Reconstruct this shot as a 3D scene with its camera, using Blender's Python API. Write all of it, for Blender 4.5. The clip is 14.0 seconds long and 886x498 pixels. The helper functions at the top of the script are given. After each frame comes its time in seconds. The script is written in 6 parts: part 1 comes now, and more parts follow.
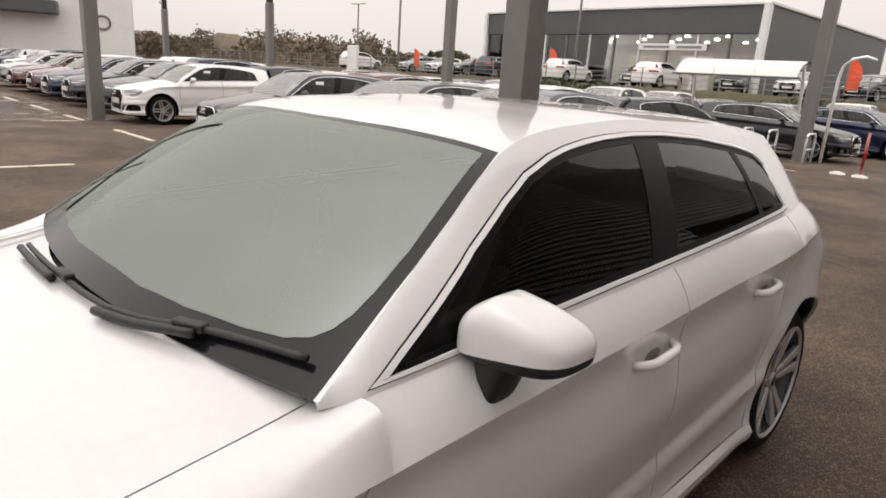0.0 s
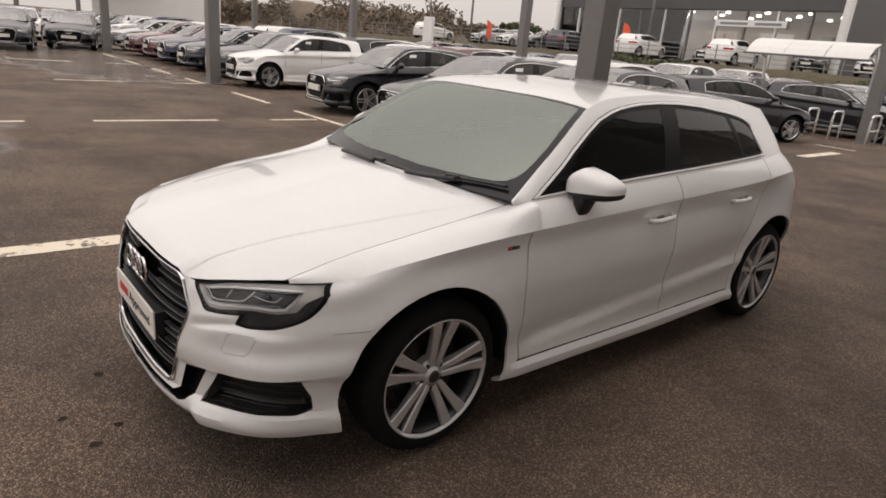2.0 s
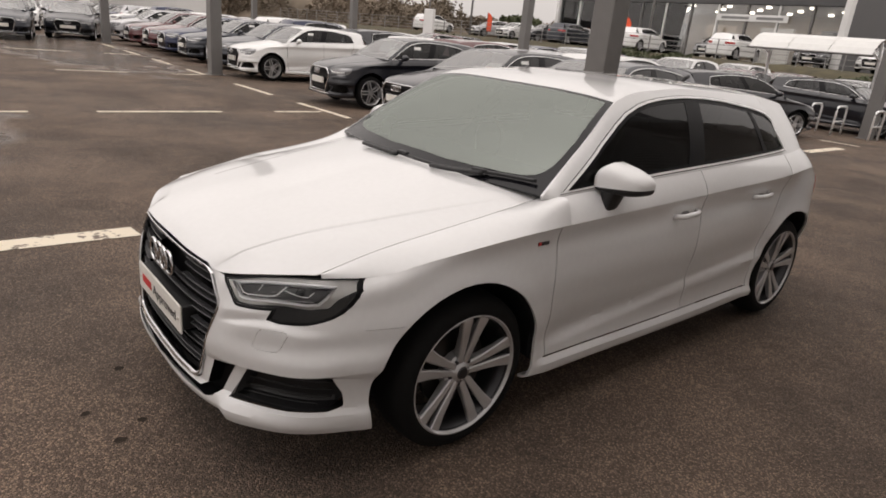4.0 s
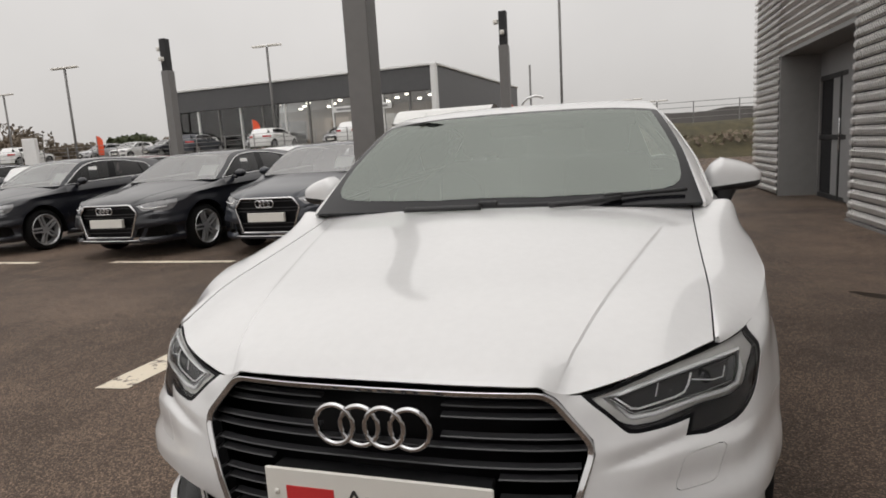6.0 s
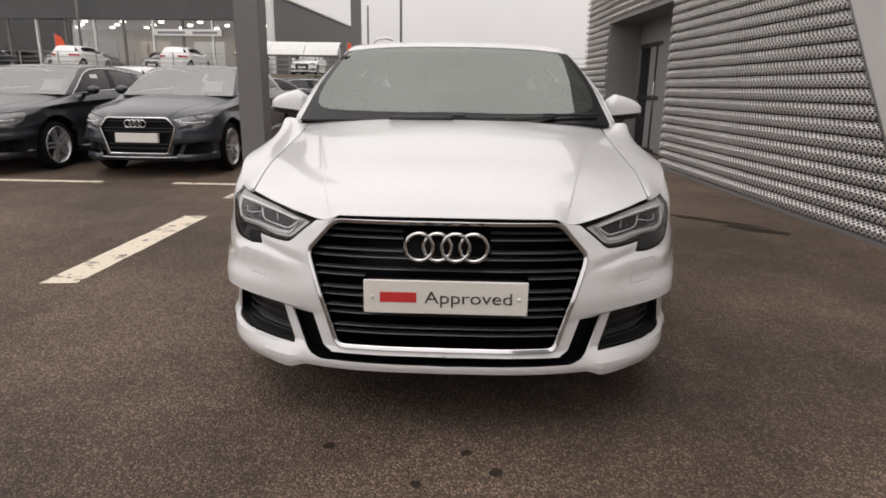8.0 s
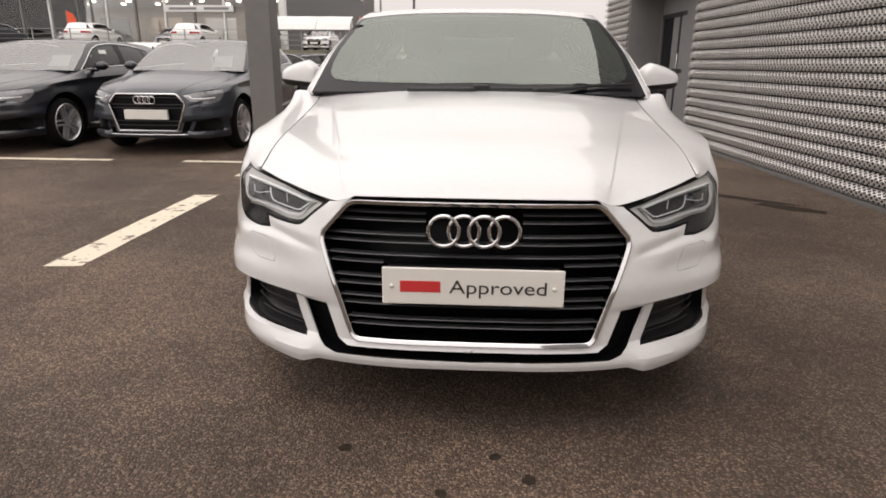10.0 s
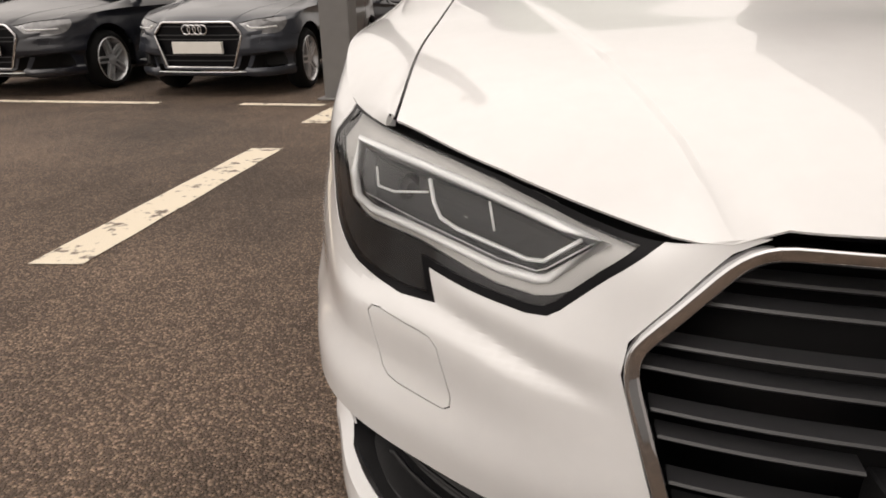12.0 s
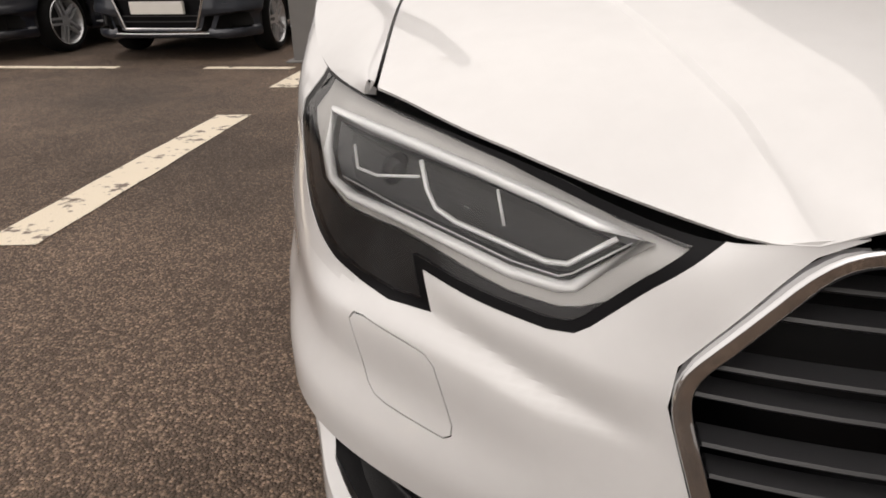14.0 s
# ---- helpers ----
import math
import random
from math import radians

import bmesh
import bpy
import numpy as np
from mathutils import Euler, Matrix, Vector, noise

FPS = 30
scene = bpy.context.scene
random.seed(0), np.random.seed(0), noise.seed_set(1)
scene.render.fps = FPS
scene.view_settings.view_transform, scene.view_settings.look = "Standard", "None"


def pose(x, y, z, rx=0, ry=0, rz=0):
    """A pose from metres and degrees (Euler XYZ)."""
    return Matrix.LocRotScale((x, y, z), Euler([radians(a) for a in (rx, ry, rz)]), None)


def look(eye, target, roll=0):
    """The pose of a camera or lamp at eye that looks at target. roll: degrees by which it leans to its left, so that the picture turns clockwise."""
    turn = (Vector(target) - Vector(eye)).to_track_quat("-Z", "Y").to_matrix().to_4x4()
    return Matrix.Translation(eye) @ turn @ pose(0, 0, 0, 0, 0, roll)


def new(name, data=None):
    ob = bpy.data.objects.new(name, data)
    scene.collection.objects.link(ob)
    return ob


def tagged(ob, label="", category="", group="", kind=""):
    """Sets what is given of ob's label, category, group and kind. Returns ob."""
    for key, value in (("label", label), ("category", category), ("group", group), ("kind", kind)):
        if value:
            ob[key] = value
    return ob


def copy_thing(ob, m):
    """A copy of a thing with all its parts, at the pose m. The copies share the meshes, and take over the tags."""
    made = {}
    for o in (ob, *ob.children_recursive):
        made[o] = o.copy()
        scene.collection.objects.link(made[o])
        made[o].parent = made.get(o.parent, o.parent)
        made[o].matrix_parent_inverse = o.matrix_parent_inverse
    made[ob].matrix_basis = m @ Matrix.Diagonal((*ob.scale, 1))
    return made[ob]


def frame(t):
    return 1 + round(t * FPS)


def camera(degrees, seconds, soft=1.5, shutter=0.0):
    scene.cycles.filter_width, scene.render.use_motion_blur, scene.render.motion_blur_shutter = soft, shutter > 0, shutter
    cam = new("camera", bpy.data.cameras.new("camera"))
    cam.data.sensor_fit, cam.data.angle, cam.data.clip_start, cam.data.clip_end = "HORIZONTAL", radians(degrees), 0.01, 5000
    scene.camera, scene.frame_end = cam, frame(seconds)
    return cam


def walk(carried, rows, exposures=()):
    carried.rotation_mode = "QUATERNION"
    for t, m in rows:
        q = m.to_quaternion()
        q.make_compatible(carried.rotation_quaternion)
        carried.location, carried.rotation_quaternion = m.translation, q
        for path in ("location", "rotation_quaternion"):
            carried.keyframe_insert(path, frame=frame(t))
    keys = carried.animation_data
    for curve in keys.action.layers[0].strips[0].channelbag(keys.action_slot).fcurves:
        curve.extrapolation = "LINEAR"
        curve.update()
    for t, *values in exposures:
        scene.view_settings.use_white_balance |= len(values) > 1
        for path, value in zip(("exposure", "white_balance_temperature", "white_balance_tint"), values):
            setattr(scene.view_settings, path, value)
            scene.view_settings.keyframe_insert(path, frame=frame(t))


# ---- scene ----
cam = camera(70.7, 14.0, soft=1.75)
PATH = [
    (0, (1.511, 0.728, 1.468), (0.176, 2.12, 0.941), 4.0),
    (0.5, (1.862, 0.186, 1.485), (0.441, 1.454, 0.874), 3.2),
    (1, (2.162, -0.241, 1.505), (0.784, 1.046, 0.84), 3.8),
    (1.5, (2.422, -0.48, 1.531), (1.015, 0.782, 0.876), 5.1),
    (2, (2.464, -0.572, 1.547), (1.027, 0.67, 0.922), 5.3),
    (4.5, (2.268, -0.7, 1.519), (0.846, 0.544, 0.862), 5.6),
    (5, (1.766, -0.851, 1.403), (0.42, 0.477, 0.751), 0.5),
    (5.5, (1.109, -0.871, 1.3), (-0.023, 0.701, 0.805), -5.0),
    (6, (0.535, -1.121, 1.21), (-0.052, 0.764, 0.89), -3.5),
    (6.5, (0.314, -1.496, 1.164), (-0.048, 0.427, 0.752), -2.8),
    (7, (0.096, -1.728, 1.132), (-0.071, 0.207, 0.654), -0.8),
    (7.5, (0.049, -1.841, 1.126), (-0.042, 0.092, 0.623), 0.6),
    (8, (0.037, -1.883, 1.126), (-0.008, 0.053, 0.626), 0.9),
    (10.5, (-0.044, -1.506, 1.088), (-0.169, 0.386, 0.452), 0.1),
    (11, (-0.234, -1.138, 1.063), (-0.485, 0.716, 0.356), -0.5),
    (11.5, (-0.431, -0.7, 0.963), (-0.695, 1.15, 0.252), 0.5),
    (12, (-0.53, -0.408, 0.89), (-0.801, 1.431, 0.152), -0.6),
    (12.5, (-0.556, -0.32, 0.875), (-0.796, 1.5, 0.081), -1.3),
    (13, (-0.561, -0.305, 0.871), (-0.729, 1.512, 0.052), -0.4),
    (13.5, (-0.561, -0.298, 0.873), (-0.737, 1.511, 0.038), -0.5),
    (14, (-0.563, -0.295, 0.874), (-0.754, 1.508, 0.029), -0.8),
]
EXPOSURES = [(0.0, 0.34, 6680, 13), (0.2, 0.14, 6680, 13), (0.5, -0.64, 6620, 14), (1.0, -0.25, 6720, 15), (1.5, -0.03, 6820, 16), (2.0, 0.05, 6820, 16), (4.5, 0.05, 6720, 15), (5.0, 0.1, 6720, 15), (5.5, -0.03, 6800, 14), (6.0, -0.1, 6450, 11), (6.5, -0.05, 6250, 11), (7.0, 0.03, 6400, 12), (7.5, 0.1, 6460, 13), (8.0, 0.1, 6530, 14), (10.5, 0.34, 6820, 15), (11.0, 0.34, 7080, 15), (12.0, 0.2, 6960, 14), (14.0, 0.1, 6800, 14)]
walk(cam, [(t, look(eye, target, roll)) for t, eye, target, roll in PATH], EXPOSURES)
SKY = 0.1

# ---- world and light: a bright overcast afternoon ----
world = bpy.data.worlds.new("overcast")
scene.world = world
world.use_nodes = True
wn, wl = world.node_tree.nodes, world.node_tree.links
wn.clear()
sky = wn.new("ShaderNodeTexSky")
sky.sky_type, sky.sun_disc = "NISHITA", False
sky.sun_elevation, sky.sun_rotation = radians(68), radians(200)
sky.air_density, sky.dust_density, sky.ozone_density = 1.0, 6.0, 0.5
grey = wn.new("ShaderNodeHueSaturation")
grey.inputs["Saturation"].default_value = 0.12
cloud_c = wn.new("ShaderNodeTexCoord")
cloud_n = wn.new("ShaderNodeTexNoise")
cloud_n.inputs["Scale"].default_value, cloud_n.inputs["Detail"].default_value = 2.2, 5
cloud_r = wn.new("ShaderNodeMapRange")
cloud_r.inputs["To Min"].default_value, cloud_r.inputs["To Max"].default_value = 0.8, 1.15
cloud_m = wn.new("ShaderNodeMix")
cloud_m.data_type, cloud_m.blend_type = "RGBA", "MIX"
cloud_m.inputs["Factor"].default_value = 0.72
cloud_m.inputs["B"].default_value = (8.6, 8.3, 7.9, 1)
shade = wn.new("ShaderNodeVectorMath")
shade.operation = "SCALE"
bg = wn.new("ShaderNodeBackground")
bg.inputs["Strength"].default_value = SKY
wout = wn.new("ShaderNodeOutputWorld")
wl.new(sky.outputs[0], grey.inputs["Color"])
wl.new(grey.outputs[0], cloud_m.inputs["A"])
wl.new(cloud_c.outputs["Generated"], cloud_n.inputs["Vector"])
wl.new(cloud_n.outputs["Fac"], cloud_r.inputs["Value"])
wl.new(cloud_m.outputs["Result"], shade.inputs[0])
sep_w = wn.new("ShaderNodeSeparateXYZ")
zen = wn.new("ShaderNodeMapRange")
zen.inputs["From Min"].default_value, zen.inputs["From Max"].default_value = 0.0, 0.9
zen.inputs["To Min"].default_value, zen.inputs["To Max"].default_value = 1.0, 1.62
both_w = wn.new("ShaderNodeMath")
both_w.operation = "MULTIPLY"
wl.new(cloud_c.outputs["Generated"], sep_w.inputs[0])
wl.new(sep_w.outputs[2], zen.inputs["Value"])
wl.new(cloud_r.outputs[0], both_w.inputs[0])
wl.new(zen.outputs[0], both_w.inputs[1])
wl.new(both_w.outputs[0], shade.inputs["Scale"])
wl.new(shade.outputs[0], bg.inputs["Color"])
wl.new(bg.outputs[0], wout.inputs["Surface"])
sun = new("sun", bpy.data.lights.new("sun", "SUN"))
sun.data.energy, sun.data.angle, sun.data.color = 0.5, radians(150), (1.0, 0.95, 0.88)
sun.matrix_world = look((0, 0, 30), (0 + 30 * math.cos(radians(68)) * math.sin(radians(20)), 30 * math.cos(radians(68)) * math.cos(radians(20)) * 1.0, 30 - 30 * math.sin(radians(68))))


# ---- materials ----
def mat(name, base, rough=0.5, metal=0.0, var=0.12, scale=8.0, bump=0.0, bscale=60.0, coat=0.0, spec=0.5, second=None, blotch=1.2, rvar=0.1):
    """Principled surface with colour variation at two scales, and fine relief."""
    m = bpy.data.materials.new(name)
    m.use_nodes = True
    n, l = m.node_tree.nodes, m.node_tree.links
    b = n["Principled BSDF"]
    b.inputs["Metallic"].default_value = metal
    b.inputs["Coat Weight"].default_value = coat
    b.inputs["Coat Roughness"].default_value = 0.03
    b.inputs["Specular IOR Level"].default_value = spec
    tc = n.new("ShaderNodeTexCoord")
    fine, wide = n.new("ShaderNodeTexNoise"), n.new("ShaderNodeTexNoise")
    fine.inputs["Scale"].default_value, fine.inputs["Detail"].default_value = scale, 6
    wide.inputs["Scale"].default_value, wide.inputs["Detail"].default_value = blotch, 3
    l.new(tc.outputs["Object"], fine.inputs["Vector"])
    l.new(tc.outputs["Object"], wide.inputs["Vector"])
    add = n.new("ShaderNodeMath")
    add.operation = "ADD"
    l.new(fine.outputs["Fac"], add.inputs[0])
    l.new(wide.outputs["Fac"], add.inputs[1])
    half = n.new("ShaderNodeMath")
    half.operation = "MULTIPLY"
    half.inputs[1].default_value = 0.5
    l.new(add.outputs[0], half.inputs[0])
    ramp = n.new("ShaderNodeValToRGB")
    lo = second if second else [c * (1 - var) for c in base]
    hi = base if second else [min(1, c * (1 + var)) for c in base]
    ramp.color_ramp.elements[0].position, ramp.color_ramp.elements[1].position = 0.32, 0.68
    ramp.color_ramp.elements[0].color, ramp.color_ramp.elements[1].color = (*lo, 1), (*hi, 1)
    l.new(half.outputs[0], ramp.inputs["Fac"])
    l.new(ramp.outputs["Color"], b.inputs["Base Color"])
    mr = n.new("ShaderNodeMapRange")
    mr.inputs["To Min"].default_value, mr.inputs["To Max"].default_value = max(0.0, rough - rvar * rough), min(1, rough + rvar * rough)
    l.new(wide.outputs["Fac"], mr.inputs["Value"])
    l.new(mr.outputs[0], b.inputs["Roughness"])
    if bump:
        bn, bt = n.new("ShaderNodeBump"), n.new("ShaderNodeTexNoise")
        bt.inputs["Scale"].default_value, bt.inputs["Detail"].default_value = bscale, 4
        l.new(tc.outputs["Object"], bt.inputs["Vector"])
        l.new(bt.outputs["Fac"], bn.inputs["Height"])
        bn.inputs["Strength"].default_value, bn.inputs["Distance"].default_value = bump, 0.01
        l.new(bn.outputs[0], b.inputs["Normal"])
    return m


def paint(name, base, flake=0.0, rough=0.32, coat=1.0):
    return mat(name, base, rough=rough, metal=flake, var=0.03, scale=40, coat=coat, spec=0.5 * coat, blotch=0.8, rvar=0.05)


def glass(name, tint, rough=0.0, mix=0.0, film=(1.0, 1.0, 1.0)):
    """Thin car glass: a tinted see-through sheet under a glossy film."""
    m = bpy.data.materials.new(name)
    m.use_nodes = True
    n, l = m.node_tree.nodes, m.node_tree.links
    n.clear()
    out, add = n.new("ShaderNodeOutputMaterial"), n.new("ShaderNodeMixShader")
    tr, gl, fr = n.new("ShaderNodeBsdfTransparent"), n.new("ShaderNodeBsdfGlossy"), n.new("ShaderNodeFresnel")
    tr.inputs["Color"].default_value = (*tint, 1)
    gl.inputs["Roughness"].default_value = rough + 0.01
    gl.inputs["Color"].default_value = (*film, 1)
    fr.inputs["IOR"].default_value = 1.52 + mix
    l.new(fr.outputs[0], add.inputs[0])
    l.new(tr.outputs[0], add.inputs[1])
    l.new(gl.outputs[0], add.inputs[2])
    l.new(add.outputs[0], out.inputs["Surface"])
    return m


def asphalt():
    m = mat("asphalt", (0.142, 0.100, 0.073), rough=0.72, var=0.12, scale=130, bump=0.9, bscale=170, blotch=0.35, spec=0.35, rvar=0.25)
    n, l = m.node_tree.nodes, m.node_tree.links
    b = n["Principled BSDF"]
    ramp = next(x for x in n if x.type == "VALTORGB")
    tc = next(x for x in n if x.type == "TEX_COORD")
    vor = n.new("ShaderNodeTexVoronoi")
    vor.inputs["Scale"].default_value = 155
    l.new(tc.outputs["Object"], vor.inputs["Vector"])
    sep = n.new("ShaderNodeSeparateColor")
    l.new(vor.outputs["Color"], sep.inputs[0])
    rare = n.new("ShaderNodeMath")
    rare.operation = "POWER"
    rare.inputs[1].default_value = 3.0
    l.new(sep.outputs[0], rare.inputs[0])
    chip = n.new("ShaderNodeMapRange")
    chip.inputs["To Min"].default_value, chip.inputs["To Max"].default_value = 0.68, 2.6
    l.new(rare.outputs[0], chip.inputs["Value"])
    rim = n.new("ShaderNodeMapRange")
    rim.inputs["From Min"].default_value, rim.inputs["From Max"].default_value = 0.25, 0.75
    rim.inputs["To Min"].default_value, rim.inputs["To Max"].default_value = 1.1, 0.62
    l.new(vor.outputs["Distance"], rim.inputs["Value"])
    both = n.new("ShaderNodeMath")
    both.operation = "MULTIPLY"
    l.new(chip.outputs[0], both.inputs[0])
    l.new(rim.outputs[0], both.inputs[1])
    mul = n.new("ShaderNodeVectorMath")
    mul.operation = "SCALE"
    l.new(ramp.outputs["Color"], mul.inputs[0])
    l.new(both.outputs[0], mul.inputs["Scale"])
    bump = next(x for x in n if x.type == "BUMP")
    l.new(vor.outputs["Distance"], bump.inputs["Height"])
    bump.invert = True
    stain, edge = n.new("ShaderNodeTexNoise"), n.new("ShaderNodeMapRange")
    stain.inputs["Scale"].default_value, stain.inputs["Detail"].default_value, stain.inputs["Roughness"].default_value = 0.55, 8, 0.72
    edge.inputs["From Min"].default_value, edge.inputs["From Max"].default_value = 0.40, 0.62
    edge.inputs["To Min"].default_value, edge.inputs["To Max"].default_value = 0.55, 1.18
    l.new(tc.outputs["Object"], stain.inputs["Vector"])
    l.new(stain.outputs["Fac"], edge.inputs["Value"])
    worn = n.new("ShaderNodeVectorMath")
    worn.operation = "SCALE"
    l.new(mul.outputs[0], worn.inputs[0])
    l.new(edge.outputs[0], worn.inputs["Scale"])
    l.new(worn.outputs[0], b.inputs["Base Color"])
    # damp patches, smoother than the dry ground
    old = b.inputs["Roughness"].links[0].from_socket
    pos, drift = n.new("ShaderNodeSeparateXYZ"), n.new("ShaderNodeTexNoise")
    drift.inputs["Scale"].default_value, drift.inputs["Detail"].default_value = 0.9, 5
    l.new(tc.outputs["Object"], pos.inputs[0])
    l.new(tc.outputs["Object"], drift.inputs["Vector"])
    for cx, cy, rx, ry in ((-8.2, -2.0, 5.2, 2.4), (-21.5, 3.6, 8.0, 2.2)):
        total = None
        for k, c, r in ((0, cx, rx), (1, cy, ry)):
            a, d, q = (n.new("ShaderNodeMath") for _ in range(3))
            a.operation, d.operation, q.operation = "SUBTRACT", "DIVIDE", "MULTIPLY"
            a.inputs[1].default_value, d.inputs[1].default_value = c, r
            l.new(pos.outputs[k], a.inputs[0])
            l.new(a.outputs[0], d.inputs[0])
            l.new(d.outputs[0], q.inputs[0])
            l.new(d.outputs[0], q.inputs[1])
            if total is None:
                total = q.outputs[0]
            else:
                t = n.new("ShaderNodeMath")
                t.operation = "ADD"
                l.new(total, t.inputs[0])
                l.new(q.outputs[0], t.inputs[1])
                total = t.outputs[0]
        rag = n.new("ShaderNodeMath")
        rag.operation = "MULTIPLY_ADD"
        rag.inputs[1].default_value = 1.6
        l.new(drift.outputs["Fac"], rag.inputs[0])
        l.new(total, rag.inputs[2])
        mask = n.new("ShaderNodeMapRange")
        mask.inputs["From Min"].default_value, mask.inputs["From Max"].default_value = 1.5, 1.9
        mask.inputs["To Min"].default_value, mask.inputs["To Max"].default_value = 0.22, 1.0
        l.new(rag.outputs[0], mask.inputs["Value"])
        mulr = n.new("ShaderNodeMath")
        mulr.operation = "MULTIPLY"
        l.new(old, mulr.inputs[0])
        l.new(mask.outputs[0], mulr.inputs[1])
        old = mulr.outputs[0]
    l.new(old, b.inputs["Roughness"])
    return m


M_WHITE = paint("white_paint", (0.69, 0.69, 0.69), 0.0, 0.3)
M_BLACK_TRIM = mat("black_plastic", (0.012, 0.012, 0.013), 0.45, var=0.2, bump=0.1, bscale=400)
M_GLOSS_BLACK = mat("gloss_black", (0.008, 0.008, 0.01), 0.14, var=0.1, spec=0.3)
M_CHROME = mat("chrome", (0.66, 0.66, 0.67), 0.07, 1.0, var=0.02)
M_SATIN = mat("satin_trim", (0.90, 0.90, 0.90), 0.3, 0.12, var=0.03)
M_PILLAR = mat("window_rubber", (0.004, 0.004, 0.005), 0.4, var=0.1, spec=0.12)
M_GREY_SLAT = mat("grey_slat", (0.03, 0.03, 0.032), 0.28, 0.0, var=0.1)
M_TYRE = mat("tyre_rubber", (0.006, 0.006, 0.006), 0.85, var=0.25, bump=0.2, bscale=200, spec=0.2)
M_ALLOY = mat("alloy", (0.60, 0.60, 0.61), 0.24, 0.6, var=0.06)
M_ALLOY_DARK = mat("alloy_grey", (0.06, 0.06, 0.063), 0.35, 0.8, var=0.1)
M_DISC = mat("brake_iron", (0.05, 0.047, 0.045), 0.4, 1.0, var=0.2)
M_SCREEN = glass("windscreen_glass", (0.30, 0.34, 0.315), 0.0, 1.4, (0.80, 0.87, 0.81))
M_TINT = glass("privacy_glass", (0.12, 0.13, 0.13), 0.0, -0.15)
M_SIDE = glass("side_glass", (0.035, 0.04, 0.04), 0.0, -0.27)
M_LENS = glass("lamp_lens", (0.98, 0.985, 0.985), 0.0, -0.12)
M_LAMP_IN = mat("lamp_reflector", (0.80, 0.80, 0.81), 0.3, 0.6, var=0.1)
M_LAMP_CELL = mat("lamp_cell", (0.04, 0.04, 0.042), 0.38, 0.0, var=0.12, scale=5, spec=0.3)
M_LAMP_MASK = mat("lamp_mask", (0.022, 0.022, 0.023), 0.35, 0.0, var=0.6, scale=45, spec=0.2)
M_LAMP_DARK = mat("lamp_housing", (0.74, 0.74, 0.74), 0.35, 0.0, var=0.06)
M_BEZEL = mat("lamp_bezel", (0.56, 0.55, 0.535), 0.35, 0.0, var=0.12, scale=30)
M_DRL = mat("light_guide", (0.97, 0.975, 0.98), 0.35, 0.2, var=0.01, spec=0.9)
M_RED = mat("red_lens", (0.35, 0.01, 0.01), 0.12, coat=1.0, var=0.1)
M_PLATE = mat("white_plate", (0.72, 0.70, 0.65), 0.4, var=0.04)
M_PRINT = mat("dark_print", (0.03, 0.03, 0.03), 0.5, var=0.1)
M_PRINT_RED = mat("red_print", (0.55, 0.03, 0.03), 0.5, var=0.1)
M_CABIN = mat("dark_cabin_cloth", (0.02, 0.02, 0.021), 0.8, var=0.3, bump=0.2, bscale=300)
M_ASPHALT = asphalt()
M_LINE = mat("road_paint", (0.72, 0.64, 0.51), 0.7, var=0.25, scale=22, bump=0.5, bscale=150, second=(0.15, 0.115, 0.09), blotch=6)
worn_paint = next(x for x in M_LINE.node_tree.nodes if x.type == "VALTORGB").color_ramp
worn_paint.elements[0].position, worn_paint.elements[1].position = 0.40, 0.455
M_STEEL = mat("grey_painted_steel", (0.16, 0.155, 0.15), 0.5, 0.0, var=0.08, bump=0.05, bscale=90)
M_WALL_GREY = mat("grey_cladding", (0.22, 0.22, 0.22), 0.5, var=0.08)
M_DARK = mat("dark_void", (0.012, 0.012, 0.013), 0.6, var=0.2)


# ---- mesh tools ----
def curve(pts, ts=None, n=50, knots=None):
    """Smooth curve through control points; ts run over 0..1 of the knots."""
    p = np.array(pts, float)
    if knots is None:
        knots = np.concatenate([[0], np.cumsum(np.linalg.norm(np.diff(p, axis=0), axis=1))])
    k = np.array(knots, float) / knots[-1]
    d = np.diff(k)
    s = np.diff(p, axis=0) / d[:, None]
    tan = np.empty_like(p)
    tan[0], tan[-1] = s[0], s[-1]
    tan[1:-1] = (s[:-1] * d[1:, None] + s[1:] * d[:-1, None]) / (d[1:] + d[:-1])[:, None]
    ts = np.linspace(0, 1, n) if ts is None else np.asarray(ts, float)
    i = np.clip(np.searchsorted(k, ts, side="right") - 1, 0, len(d) - 1)
    u = ((ts - k[i]) / d[i])[:, None]
    h = d[i][:, None]
    return (2 * u**3 - 3 * u**2 + 1) * p[i] + (u**3 - 2 * u**2 + u) * h * tan[i] + (3 * u**2 - 2 * u**3) * p[i + 1] + (u**3 - u**2) * h * tan[i + 1]


def at_y(pts, ys):
    """The points of a smooth curve at given y."""
    c = curve(pts, n=600)
    return np.stack([np.interp(ys, c[:, 1], c[:, 0]), ys, np.interp(ys, c[:, 1], c[:, 2])], 1)


def grid(bm, rows):
    """A sheet of quads through rows of equally many points."""
    a = np.asarray(rows, float)
    vs = [[bm.verts.new(p) for p in r] for r in a]
    for i in range(len(a) - 1):
        for j in range(a.shape[1] - 1):
            bm.faces.new((vs[i][j], vs[i][j + 1], vs[i + 1][j + 1], vs[i + 1][j]))
    return vs


def inside(poly, a, b):
    hit = False
    for (x0, y0), (x1, y1) in zip(poly, poly[1:] + poly[:1]):
        if (y0 > b) != (y1 > b) and a < (x1 - x0) * (b - y0) / (y1 - y0) + x0:
            hit = not hit
    return hit


